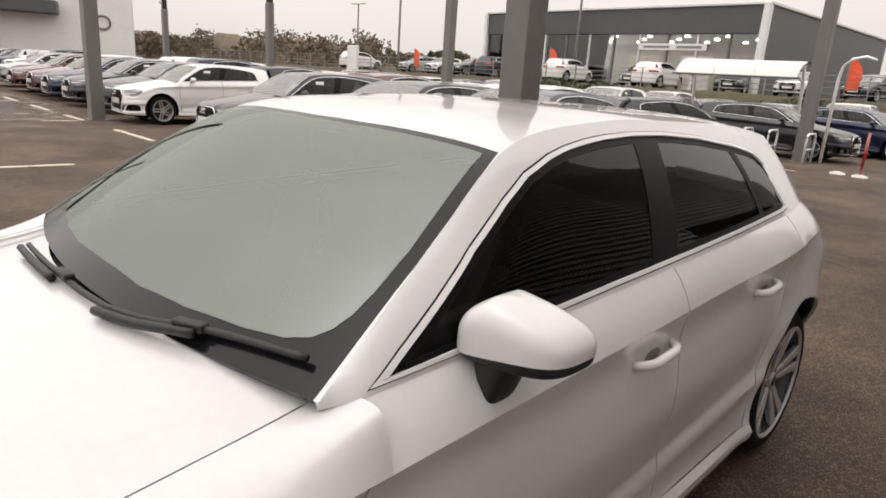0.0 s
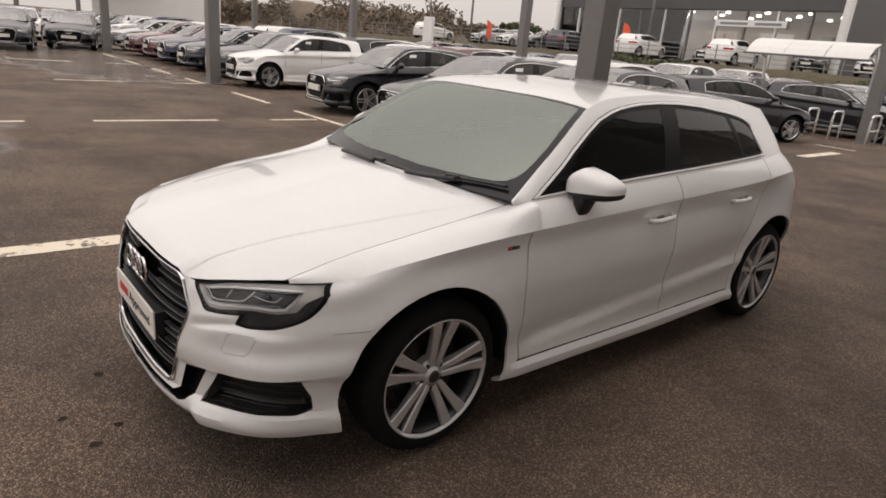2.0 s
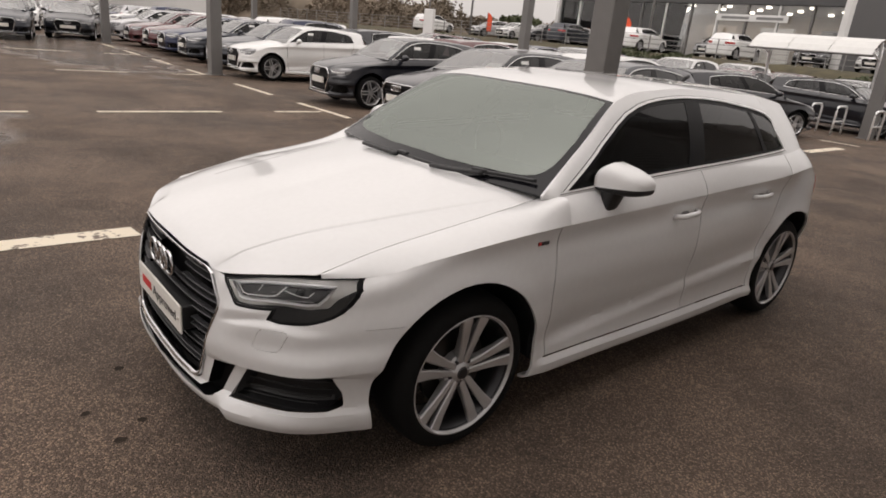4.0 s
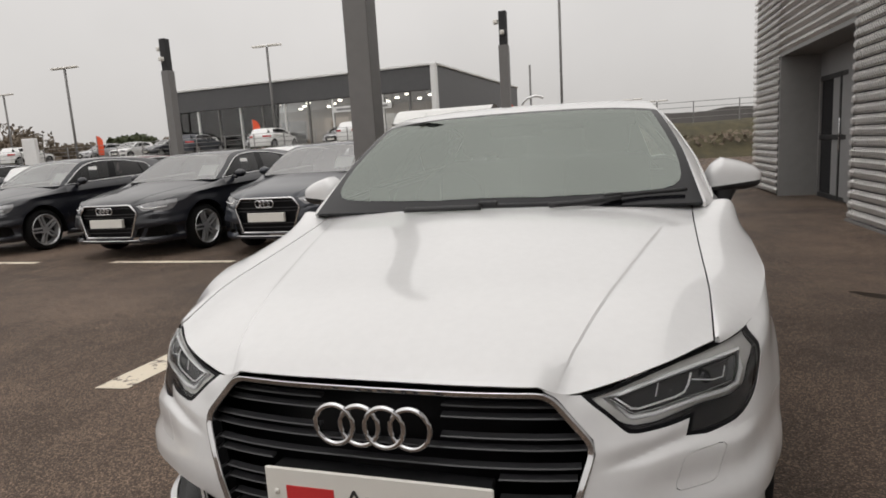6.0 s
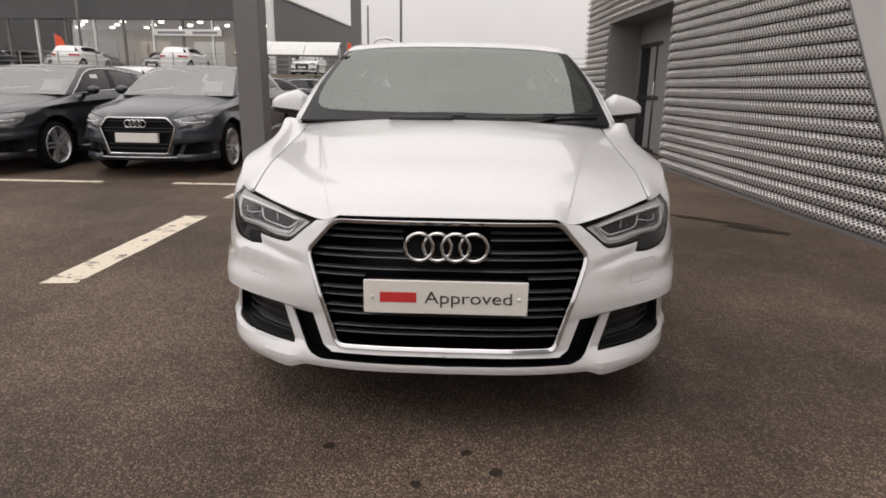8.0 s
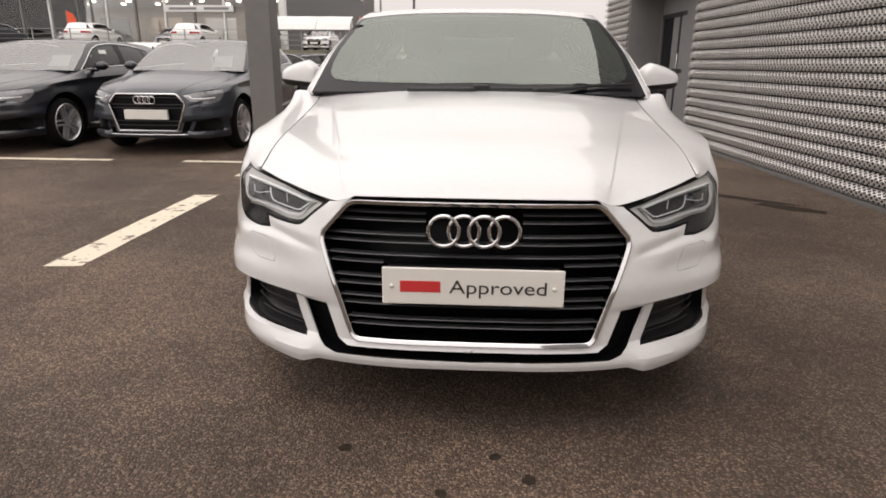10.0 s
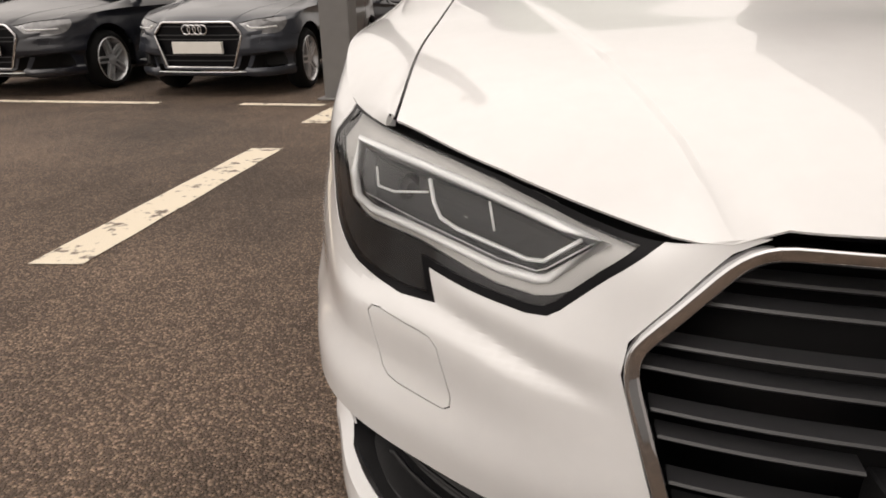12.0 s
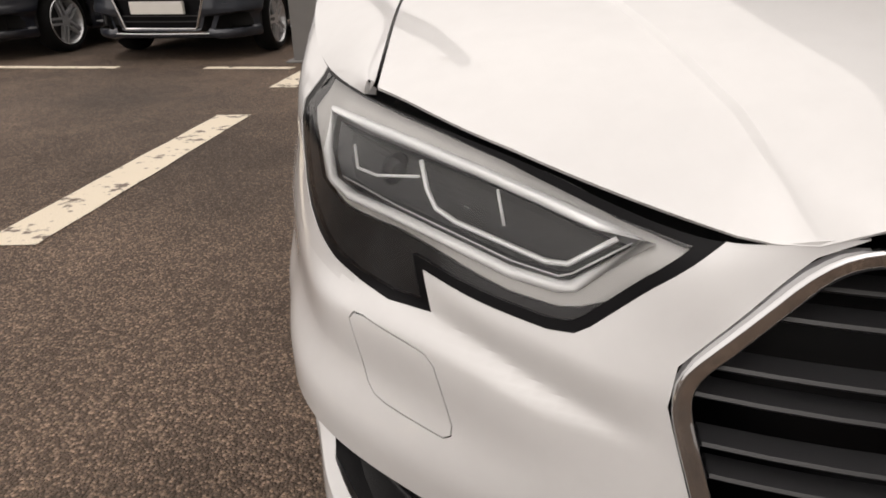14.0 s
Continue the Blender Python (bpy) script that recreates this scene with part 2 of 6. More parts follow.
def cut(bm, poly, axes, keep):
    """Cuts the outline poly, seen along the third axis, into the faces that keep() admits; gives the faces inside."""
    i, j = axes
    poly = [tuple(p) for p in poly]
    for (a0, b0), (a1, b1) in zip(poly, poly[1:] + poly[:1]):
        lo, hi = (min(a0, a1) - 1e-4, min(b0, b1) - 1e-4), (max(a0, a1) + 1e-4, max(b0, b1) + 1e-4)
        near = []
        for f in bm.faces:
            c = [v.co for v in f.verts]
            if min(q[i] for q in c) > hi[0] or max(q[i] for q in c) < lo[0] or min(q[j] for q in c) > hi[1] or max(q[j] for q in c) < lo[1]:
                continue
            if keep(f.calc_center_median()):
                near.append(f)
        if not near:
            continue
        co, no = Vector((0, 0, 0)), Vector((0, 0, 0))
        co[i], co[j], no[i], no[j] = a0, b0, b1 - b0, a0 - a1
        if no.length < 1e-9:
            continue
        geom = set(near)
        for f in near:
            geom.update(f.edges)
            geom.update(f.verts)
        bmesh.ops.bisect_plane(bm, geom=list(geom), dist=1e-6, plane_co=co, plane_no=no.normalized())
    out = []
    for f in bm.faces:
        c = f.calc_center_median()
        if keep(c) and inside(poly, c[i], c[j]):
            out.append(f)
    return out


def stroke(line, w):
    """A closed outline of width w round an open line."""
    left, right = [], []
    for k, p in enumerate(line):
        a, b = line[max(k - 1, 0)], line[min(k + 1, len(line) - 1)]
        d = Vector((b[0] - a[0], b[1] - a[1])).normalized()
        left.append((p[0] - d.y * w / 2, p[1] + d.x * w / 2))
        right.append((p[0] + d.y * w / 2, p[1] - d.x * w / 2))
    return left + right[::-1]


def link(name, mesh, material, parent=None, label="", smooth=True):
    for p in mesh.polygons:
        p.use_smooth = smooth
    if material is not None and not mesh.materials:
        mesh.materials.append(material)
    ob = new(name, mesh)
    if parent is not None:
        ob.parent = parent
    if label:
        tagged(ob, label)
    return ob


def part(name, bm, material, parent=None, label="", smooth=True, angle=None):
    mesh = bpy.data.meshes.new(name)
    bm.normal_update()
    if angle is not None:
        for e in bm.edges:
            e.smooth = not (len(e.link_faces) == 2 and e.calc_face_angle(0) > radians(angle))
    bm.to_mesh(mesh)
    bm.free()
    return link(name, mesh, material, parent, label, smooth)


def panel(name, faces, material, parent, label="", sides=(1,), depth=0.012, inset=0.0, flange=True):
    """A sheet cut from a skin, on one side or both, with folded-in edges. The faces' normals point outwards."""
    bm = bmesh.new()
    for side in sides:
        made, turned = {}, {}
        edges = {}
        for f in faces:
            vs = []
            for v in f.verts:
                if v not in made:
                    c = v.co - v.normal * inset
                    made[v] = bm.verts.new((c.x * side, c.y, c.z))
                    turned[v] = c - v.normal * depth
                vs.append(made[v])
            for e in f.edges:
                edges[e] = edges.get(e, 0) + 1
            bm.faces.new(vs if side > 0 else vs[::-1])
        if flange:
            lip = {}
            for e, k in edges.items():
                if k != 1 or all(abs(v.co.x) < 1e-4 for v in e.verts):
                    continue
                for v in e.verts:
                    if v not in lip:
                        c = v.co - v.normal * inset
                        lip[v] = (bm.verts.new((c.x * side, c.y, c.z)), bm.verts.new((turned[v].x * side, turned[v].y, turned[v].z)))
                a, b = e.verts
                bm.faces.new((lip[a][0], lip[b][0], lip[b][1], lip[a][1]))
    if len(sides) == 2:
        bmesh.ops.remove_doubles(bm, verts=[v for v in bm.verts if abs(v.co.x) < 1e-4], dist=1e-4)
    return part(name, bm, material, parent, label, angle=26)


def box(bm, x0, x1, y0, y1, z0, z1, m=None):
    vs = [bm.verts.new((m or Matrix()) @ Vector(p)) for p in ((x0, y0, z0), (x1, y0, z0), (x1, y1, z0), (x0, y1, z0), (x0, y0, z1), (x1, y0, z1), (x1, y1, z1), (x0, y1, z1))]
    return [bm.faces.new([vs[k] for k in q]) for q in ((3, 2, 1, 0), (4, 5, 6, 7), (0, 1, 5, 4), (1, 2, 6, 5), (2, 3, 7, 6), (3, 0, 4, 7))]


def soft_box(x0, x1, y0, y1, z0, z1, r=0.01, seg=2, m=None):
    bm = bmesh.new()
    box(bm, x0, x1, y0, y1, z0, z1, m)
    bmesh.ops.bevel(bm, geom=list(bm.edges), offset=r, segments=seg, profile=0.5, affect="EDGES")
    return bm


def lathe(bm, prof, n=48, axis="x", m=None, closed=False):
    """Turns a profile of (along, radius) round the x axis."""
    rows = []
    for k in range(n):
        a = 2 * math.pi * k / n
        rows.append([bm.verts.new((m or Matrix()) @ Vector((h, r * math.cos(a), r * math.sin(a)))) for h, r in prof])
    for k in range(n):
        p, q = rows[k], rows[(k + 1) % n]
        for i in range(len(prof) - (0 if closed else 1)):
            bm.faces.new((p[i], p[(i + 1) % len(prof)], q[(i + 1) % len(prof)], q[i]))
    return rows


def tube(bm, path, r, n=8, closed=False, flat=1.0):
    """A bar of round section along a path."""
    path = [Vector(p) for p in path]
    rings = []
    for k, p in enumerate(path):
        a = path[k - 1] if (k or closed) else p
        b = path[(k + 1) % len(path)] if (k < len(path) - 1 or closed) else p
        d = (b - a).normalized()
        up = Vector((0, 0, 1)) if abs(d.z) < 0.9 else Vector((0, 1, 0))
        s = d.cross(up).normalized()
        t = s.cross(d)
        rings.append([bm.verts.new(p + (s * math.cos(2 * math.pi * q / n) + t * math.sin(2 * math.pi * q / n) * flat) * r) for q in range(n)])
    for k in range(len(rings) - (0 if closed else 1)):
        p, q = rings[k], rings[(k + 1) % len(rings)]
        for i in range(n):
            bm.faces.new((p[i], p[(i + 1) % n], q[(i + 1) % n], q[i]))
    if not closed:
        bm.faces.new(rings[0][::-1])
        bm.faces.new(rings[-1])


def ring(cx, cy, cz, r, n=32):
    return [(cx + r * math.cos(2 * math.pi * k / n), cy, cz + r * math.sin(2 * math.pi * k / n)) for k in range(n)]


def prism(bm, poly, y0, y1):
    """A plate with the outline poly in x, z between two y."""
    a = [bm.verts.new((x, y0, z)) for x, z in poly]
    b = [bm.verts.new((x, y1, z)) for x, z in poly]
    bm.faces.new(a)
    bm.faces.new(b[::-1])
    for k in range(len(poly)):
        q = (k + 1) % len(poly)
        bm.faces.new((a[q], a[k], b[k], b[q]))


# ---- the skin of a hatchback ----
FRONT_AXLE, REAR_AXLE, WHEEL_Z = 0.840, 3.50, 0.320
ARCHES, ARCH_R = (0.816, 3.50), 0.389
PLAN = [(0, -0.007), (0.25, 0.001), (0.36, 0.016), (0.445, 0.037), (0.605, 0.116), (0.737, 0.232), (0.828, 0.41), (0.874, 0.61), (0.887, 0.95), (0.890, 1.6), (0.892, 2.5), (0.886, 3.4), (0.858, 3.80), (0.69, 4.04), (0, 4.14)]
SHOULDER = [(0, 0.040, 0.727), (0.25, 0.046, 0.726), (0.36, 0.062, 0.720), (0.42, 0.084, 0.706), (0.565, 0.158, 0.739), (0.71, 0.305, 0.757), (0.793, 0.465, 0.768), (0.852, 0.655, 0.815), (0.878, 0.95, 0.852), (0.884, 1.6, 0.884), (0.886, 2.5, 0.918), (0.878, 3.4, 0.960), (0.80, 3.78, 0.972), (0.61, 3.98, 0.975), (0, 4.08, 0.98)]
W_FRONT = [1, 1, 1, 0.95, 0.85, 0.6, 0.25, 0, 0, 0, 0, 0, 0, 0, 0]
W_SIDE = [0, 0.28, 0.4, 0.5, 0.67, 0.83, 0.94, 1, 1, 1, 1, 1, 0.95, 0.75, 0]
W_REAR = [0, 0, 0, 0, 0, 0, 0, 0, 0, 0, 0, 0, 0.3, 0.8, 1]
W_CORNER = [0, 0.05, 0.1, 0.18, 0.5, 0.9, 0.6, 0.0, 0, 0, 0, 0, 0, 0, 0]
W_RECESS = [0, 0, 0, 0.1, 1, 1, 0.1, 0, 0, 0, 0, 0, 0, 0, 0]
# rows of the lower skin: inset of the side, of the front, of the rear; height at front, corner, axle, door, rear; bulge and recess of the front corner
ROWS_LOW = [(-0.075, 0.060, -0.06, 0.206, 0.198, 0.196, 0.185, 0.22, 0.003, 0),
            (-0.030, -0.006, -0.01, 0.222, 0.214, 0.214, 0.205, 0.26, 0.026, 0),
            (-0.024, -0.014, 0.00, 0.243, 0.240, 0.242, 0.237, 0.29, 0.034, 0),
            (-0.022, -0.006, 0.00, 0.280, 0.285, 0.285, 0.280, 0.33, 0.032, 0),
            (-0.025, 0.002, 0.00, 0.297, 0.300, 0.32, 0.31, 0.37, 0.018, 0.018),
            (-0.021, 0.004, 0.00, 0.400, 0.416, 0.40, 0.39, 0.46, 0.016, 0.024),
            (-0.010, 0.004, 0.00, 0.420, 0.450, 0.45, 0.44, 0.52, 0.048, 0),
            (-0.005, -0.002, 0.00, 0.466, 0.484, 0.49, 0.48, 0.56, 0.040, 0),
            (-0.003, 0.004, 0.00, 0.530, 0.535, 0.56, 0.55, 0.60, 0.014, 0),
            (-0.001, 0.014, -0.01, 0.580, 0.590, 0.63, 0.64, 0.68, 0.006, 0),
            (-0.010, 0.026, -0.02, 0.635, 0.655, 0.72, 0.75, 0.79, 0.0, 0),
            (-0.019, 0.042, -0.03, 0.69, 0.708, 0.805, 0.845, 0.89, 0.0, 0)]
FOLDS = (1, 3, 4, 5, 6)
LEAN = [(0.28, -0.002), (0.42, 0.0), (0.47, -0.001), (0.53, 0.004), (0.58, 0.013), (0.635, 0.025), (0.69, 0.041), (0.735, 0.046)]
BELT = [(0.800, 1.30, 0.964), (0.816, 1.60, 0.984), (0.823, 1.96, 1.003), (0.824, 2.45, 1.022), (0.814, 3.0, 1.044), (0.790, 3.45, 1.062), (0.735, 3.70, 1.070), (0.64, 3.88, 1.06)]
HOOD_EDGE = [(0.694, 0.288, 0.765), (0.706, 0.5, 0.820), (0.711, 0.75, 0.860), (0.716, 1.0, 0.898), (0.722, 1.2, 0.932), (0.727, 1.30, 0.954)]
ROOF_EDGE = [(0.768, 1.24, 0.966), (0.702, 1.53, 1.163), (0.618, 1.835, 1.328), (0.576, 2.25, 1.380), (0.566, 2.8, 1.380), (0.560, 3.3, 1.360), (0.550, 3.54, 1.338), (0.540, 3.70, 1.318)]
ROOF_MID = [(0, 1.12, 0.975), (0, 1.42, 1.178), (0, 1.74, 1.345), (0, 2.2, 1.400), (0, 2.8, 1.408), (0, 3.3, 1.394), (0, 3.54, 1.380), (0, 3.70, 1.366)]
GLASS_LINE = [(1.312, 0.973), (1.345, 0.993), (1.39, 1.023), (1.44, 1.055), (1.485, 1.084), (1.54, 1.120), (1.605, 1.161), (1.742, 1.235), (1.842, 1.281), (1.955, 1.314), (2.04, 1.330), (2.14, 1.342), (2.25, 1.351), (2.40, 1.357), (2.59, 1.356), (2.83, 1.342), (3.10, 1.311), (3.20, 1.294), (3.25, 1.282), (3.285, 1.262), (3.312, 1.232), (3.335, 1.154), (3.353, 1.074), (3.02, 1.056), (2.5, 1.035), (2.04, 1.017), (1.607, 0.995)]
LAMP_TOP = [(0.424, 0.706), (0.453, 0.711), (0.488, 0.719), (0.526, 0.731), (0.567, 0.743), (0.62, 0.753), (0.685, 0.761), (0.735, 0.766)]
LAMP_END = [(0.408, 0.768), (0.411, 0.754), (0.401, 0.73), (0.386, 0.708), (0.364, 0.68), (0.335, 0.654), (0.305, 0.637), (0.278, 0.626), (0.255, 0.618), (0.235, 0.612)]
LAMP_FOOT = [(0.70, 0.607), (0.665, 0.605), (0.625, 0.609), (0.633, 0.641), (0.572, 0.634), (0.535, 0.631), (0.516, 0.633), (0.505, 0.640), (0.467, 0.673)]
CREASE_Y, CREASE_X = [0.05, 0.10, 0.13, 0.20, 0.39, 0.82, 1.18, 1.3], [0.372, 0.388, 0.399, 0.419, 0.467, 0.573, 0.66, 0.69]
LAMP_GUIDE = [(0.748, 0.738), (0.701, 0.737), (0.639, 0.732), (0.588, 0.725), (0.545, 0.716), (0.506, 0.707), (0.470, 0.701), (0.519, 0.661), (0.529, 0.658), (0.564, 0.659), (0.61, 0.667), (0.663, 0.674), (0.714, 0.674), (0.740, 0.679), (0.750, 0.704)]
GRILLE = [(-0.350, 0.719), (0.350, 0.719), (0.374, 0.707), (0.449, 0.624), (0.453, 0.597), (0.364, 0.314), (0.345, 0.297), (-0.345, 0.297), (-0.364, 0.314), (-0.453, 0.597), (-0.449, 0.624), (-0.374, 0.707)]
INTAKE = [(0.550, 0.404), (0.64, 0.416), (0.71, 0.430), (0.745, 0.433), (0.768, 0.416), (0.784, 0.36), (0.789, 0.308), (0.774, 0.294), (0.70, 0.290), (0.508, 0.287)]
SLOT = [(0.437, 0.404), (0.515, 0.408), (0.474, 0.30), (0.447, 0.268), (0.41, 0.253), (0.0, 0.250), (0.0, 0.278), (0.372, 0.280), (0.402, 0.298)]


def skin(step):
    """The right half's skins: lower body, wing top, belt, side of the roof, windscreen, roof, bonnet and tail."""
    knots = np.concatenate([[0], np.cumsum(np.linalg.norm(np.diff(np.array(PLAN), axis=0), axis=1))])
    n = int(5.6 / step)
    ts = np.linspace(0, 1, n)
    # finer at the nose
    ts = ts - 0.55 * np.sin(2 * np.pi * ts) / (2 * np.pi)
    zc = [0, 3, 5.5, 8, 10, 12, 14]
    rows = []
    for dx, dyf, dyr, zf, zk, za, zd, zr, bulge, recess in ROWS_LOW:
        z = np.interp(range(15), zc, [zf, zf, zk, za, zd, zr, zr])
        rows.append(curve([(x + dx * a + 0.75 * bulge * k - 0.5 * recess * r, y + dyf * b + dyr * c - 0.65 * bulge * k + recess * r, q) for (x, y), a, b, c, q, k, r in zip(PLAN, W_SIDE, W_FRONT, W_REAR, z, W_CORNER, W_RECESS)], ts, knots=knots))
    top = curve(SHOULDER, ts, knots=knots)
    rows.append(top)
    rows = np.array(rows)
    # the front keeps folds along some rows, which fade out behind the wheel
    away = np.interp(rows[1, :, 1], [0.28, 0.50], [1, 0])
    count = [2, 3, 3, 2, 7, 2, 3, 5, 12, 12, 6, 4] if step < 0.03 else [2, 3, 3, 2, 5, 2, 3, 4, 4, 4, 4, 4]
    def column(p, w):
        d = np.maximum(np.linalg.norm(np.diff(p, axis=0), axis=1), 1e-4)
        k = np.concatenate([[0], np.cumsum(d)])
        ts = np.concatenate([np.linspace(k[i], k[i + 1], c, endpoint=False) for i, c in enumerate(count)] + [k[-1:]])
        soft = curve(p, ts / k[-1], knots=k)
        if w < 0.01:
            return soft
        sharp = np.zeros_like(soft)
        ends = [0] + list(FOLDS) + [len(p) - 1]
        for i, j in zip(ends, ends[1:]):
            pick = (ts >= k[i] - 1e-9) & (ts <= k[j] + 1e-9)
            kk = k[i:j + 1] - k[i]
            sharp[pick] = curve(p[i:j + 1], (ts[pick] - k[i]) / kk[-1], knots=kk)
        return soft + (sharp - soft) * w
    low = np.array([column(rows[:, k], away[k]) for k in range(n)])
    sheets = {}
    bm = bmesh.new()
    grid(bm, low)
    sheets["low"] = bm
    # wing top
    ys = np.linspace(0.298, 1.30, int(1.0 / step))
    a, b = at_y(SHOULDER[3:12], ys), at_y(HOOD_EDGE, ys)
    rows = []
    for p, q, y in zip(a, b, ys):
        w = np.linspace(0, 1, max(14, int(0.34 / step)))[:, None]
        k = min(1, max(0, (y - 0.35) / 0.95))
        k = k**3.6
        bend = (p + q) / 2 * (1 - k) + np.array([p[0] - 0.029, y, q[2] + 0.026]) * k + np.array([0.004, 0, 0.014]) * (1 - k)
        hug = 1 + 3 * k**2
        rows.append(((1 - w) ** 2 * p + 2 * hug * w * (1 - w) * bend + w**2 * q) / ((1 - w) ** 2 + 2 * hug * w * (1 - w) + w**2))
    bm = bmesh.new()
    grid(bm, rows)
    sheets["wing"] = bm
    # belt
    ys = np.linspace(1.30, 3.88, int(2.58 / step))
    a, b = at_y(SHOULDER[6:14], ys), at_y(BELT, ys)
    rows = []
    for p, q in zip(a, b):
        w = np.linspace(0, 1, max(6, int(0.14 / step)))[:, None]
        rows.append(p + (q - p) * w + np.array([[1.0, 0, 0.2]]) * (4 * w * (1 - w)) * 0.007)
    bm = bmesh.new()
    grid(bm, rows)
    sheets["belt"] = bm
    # roof side
    ys = np.linspace(1.30, 3.70, int(2.4 / step))
    a, b = at_y(BELT, ys), at_y(ROOF_EDGE, ys)
    # the pillar's foot runs on to the bonnet's corner
    foot = np.linspace(0, 1, 5)[:-1, None]
    a = np.concatenate([np.array([[0.764, 1.24, 0.950]]) * (1 - foot) + a[0] * foot, a])
    b = np.concatenate([at_y(ROOF_EDGE, np.linspace(1.24, 1.30, 5)[:-1]), b])
    rows = []
    for p, q in zip(a, b):
        w = np.linspace(0, 1, int(0.40 / step))[:, None]
        rows.append(p + (q - p) * w + np.array([[0.8, 0, 0.6]]) * (4 * w * (1 - w)) * (0.022 if q[1] < 3.3 else 0.008) * min(1, abs(q[2] - p[2]) / 0.2))
    bm = bmesh.new()
    grid(bm, rows)
    sheets["side"] = bm
    # windscreen and roof: rows across, from the cowl back
    e, c = curve(ROOF_EDGE, n=int(2.8 / step)), curve(ROOF_MID, n=int(2.8 / step))
    rows = []
    for p, q in zip(e, c):
        w = np.linspace(0, 1, int(0.62 / step))
        rows.append(np.stack([p[0] * w, q[1] + (p[1] - q[1]) * w**2.0, q[2] + (p[2] - q[2]) * (0.55 * w**2 + 0.45 * w**5)], 1))
    bm = bmesh.new()
    grid(bm, rows)
    sheets["top"] = bm
    # bonnet
    front = curve([(0, 0.040, 0.731), (0.25, 0.046, 0.731), (0.36, 0.062, 0.730), (0.42, 0.084, 0.733), (0.565, 0.158, 0.747), (0.70, 0.295, 0.764)], n=200)
    nx, ny = int(0.7 / step), int(1.25 / step)
    fx = np.linspace(0, 1, nx)
    arc = np.linspace(0, 1, len(front))
    lead = np.stack([np.interp(fx, arc, front[:, q]) for q in range(3)], 1)
    edge = curve(HOOD_EDGE, n=ny) - np.array([[0.004, 0, 0]])
    mid = curve([(0, 0.040, 0.731), (0, 0.075, 0.757), (0, 0.145, 0.788), (0, 0.30, 0.832), (0, 0.55, 0.873), (0, 0.85, 0.935), (0, 1.10, 0.981)], n=ny)
    def sheet(u, v, j):
        """A blend of the bonnet's four edges."""
        f = np.array([np.interp(u, fx, lead[:, q]) for q in range(3)])
        back = np.array([0.721 * u, 1.10 + 0.20 * u**2, 0.981 - 0.027 * u**2])
        return (1 - u) * mid[j] + u * edge[j] + (1 - v) * f + v * back - ((1 - u) * (1 - v) * mid[0] + u * (1 - v) * lead[-1] + (1 - u) * v * mid[-1] + u * v * np.array([0.721, 1.30, 0.954]))

    rows = []
    for j in range(ny):
        v = j / (ny - 1)
        tries = np.linspace(0.3, 0.97, 60)
        along = np.array([sheet(u, v, j) for u in tries])
        fold = float(np.interp(0, along[:, 0] - np.interp(along[:, 1], CREASE_Y, CREASE_X), tries))
        step_w = 0.006 + 0.016 * v
        us = np.concatenate([np.linspace(0, fold - step_w, 26), np.linspace(fold - step_w, fold, 4)[1:], np.linspace(fold, 1, 18)[1:]])
        r = []
        for u in us:
            s = sheet(u, v, j)
            s[2] += 0.030 * math.sin(math.pi * v) ** 0.7 * (math.cos(math.pi * u / 2) - (1 - u)) * 1.2
            s[2] += np.interp(s[0], [0.346, 0.384, 0.42, 0.565, 0.66], [0, -0.022, -0.022, -0.003, 0]) * max(0, 1 - v / 0.085) ** 1.15
            s[2] += 0.0042 * (1 - 0.65 * v) * min(1, v / 0.05) ** 0.8 * min(1, (1 - v) / 0.3) * min(1, max(0, (fold - u) / step_w))
            r.append(s)
        rows.append(r)
    bm = bmesh.new()
    grid(bm, rows)
    sheets["bonnet"] = bm
    # tail: from the roof's end down to the shoulder
    ns = int(0.7 / step)
    w = np.linspace(0, 1, ns)
    up = np.stack([0.540 * w, 3.70 - 0.0 * w, 1.366 - 0.048 * (0.55 * w**2 + 0.45 * w**5)], 1)
    lowt = np.stack([0.64 * w, 4.03 - 0.15 * w**3, 0.99 + 0.07 * w**3], 1)
    bot = curve(SHOULDER[:11:-1], n=ns)
    rows = [p for p in [up + (lowt - up) * q for q in np.linspace(0, 1, 14)]] + [bot]
    bm = bmesh.new()
    grid(bm, rows)
    sheets["tail"] = bm
    for key, b in sheets.items():
        outward(b)
    return sheets


def outward(bm):
    """Turns a sheet's faces away from the car's middle."""
    bm.normal_update()
    s = 0.0
    for f in bm.faces:
        c = f.calc_center_median()
        s += f.normal.dot(Vector((c.x, 0.35 * (c.y - 2.1), (c.z - 0.55)))) * f.calc_area()
    if s < 0:
        bmesh.ops.reverse_faces(bm, faces=list(bm.faces))
    bm.normal_update()


def circle2(cy, cz, r, n=44, a0=0.0, a1=2 * math.pi):
    return [(cy + r * math.cos(a0 + (a1 - a0) * k / n), cz + r * math.sin(a0 + (a1 - a0) * k / n)) for k in range(n)]


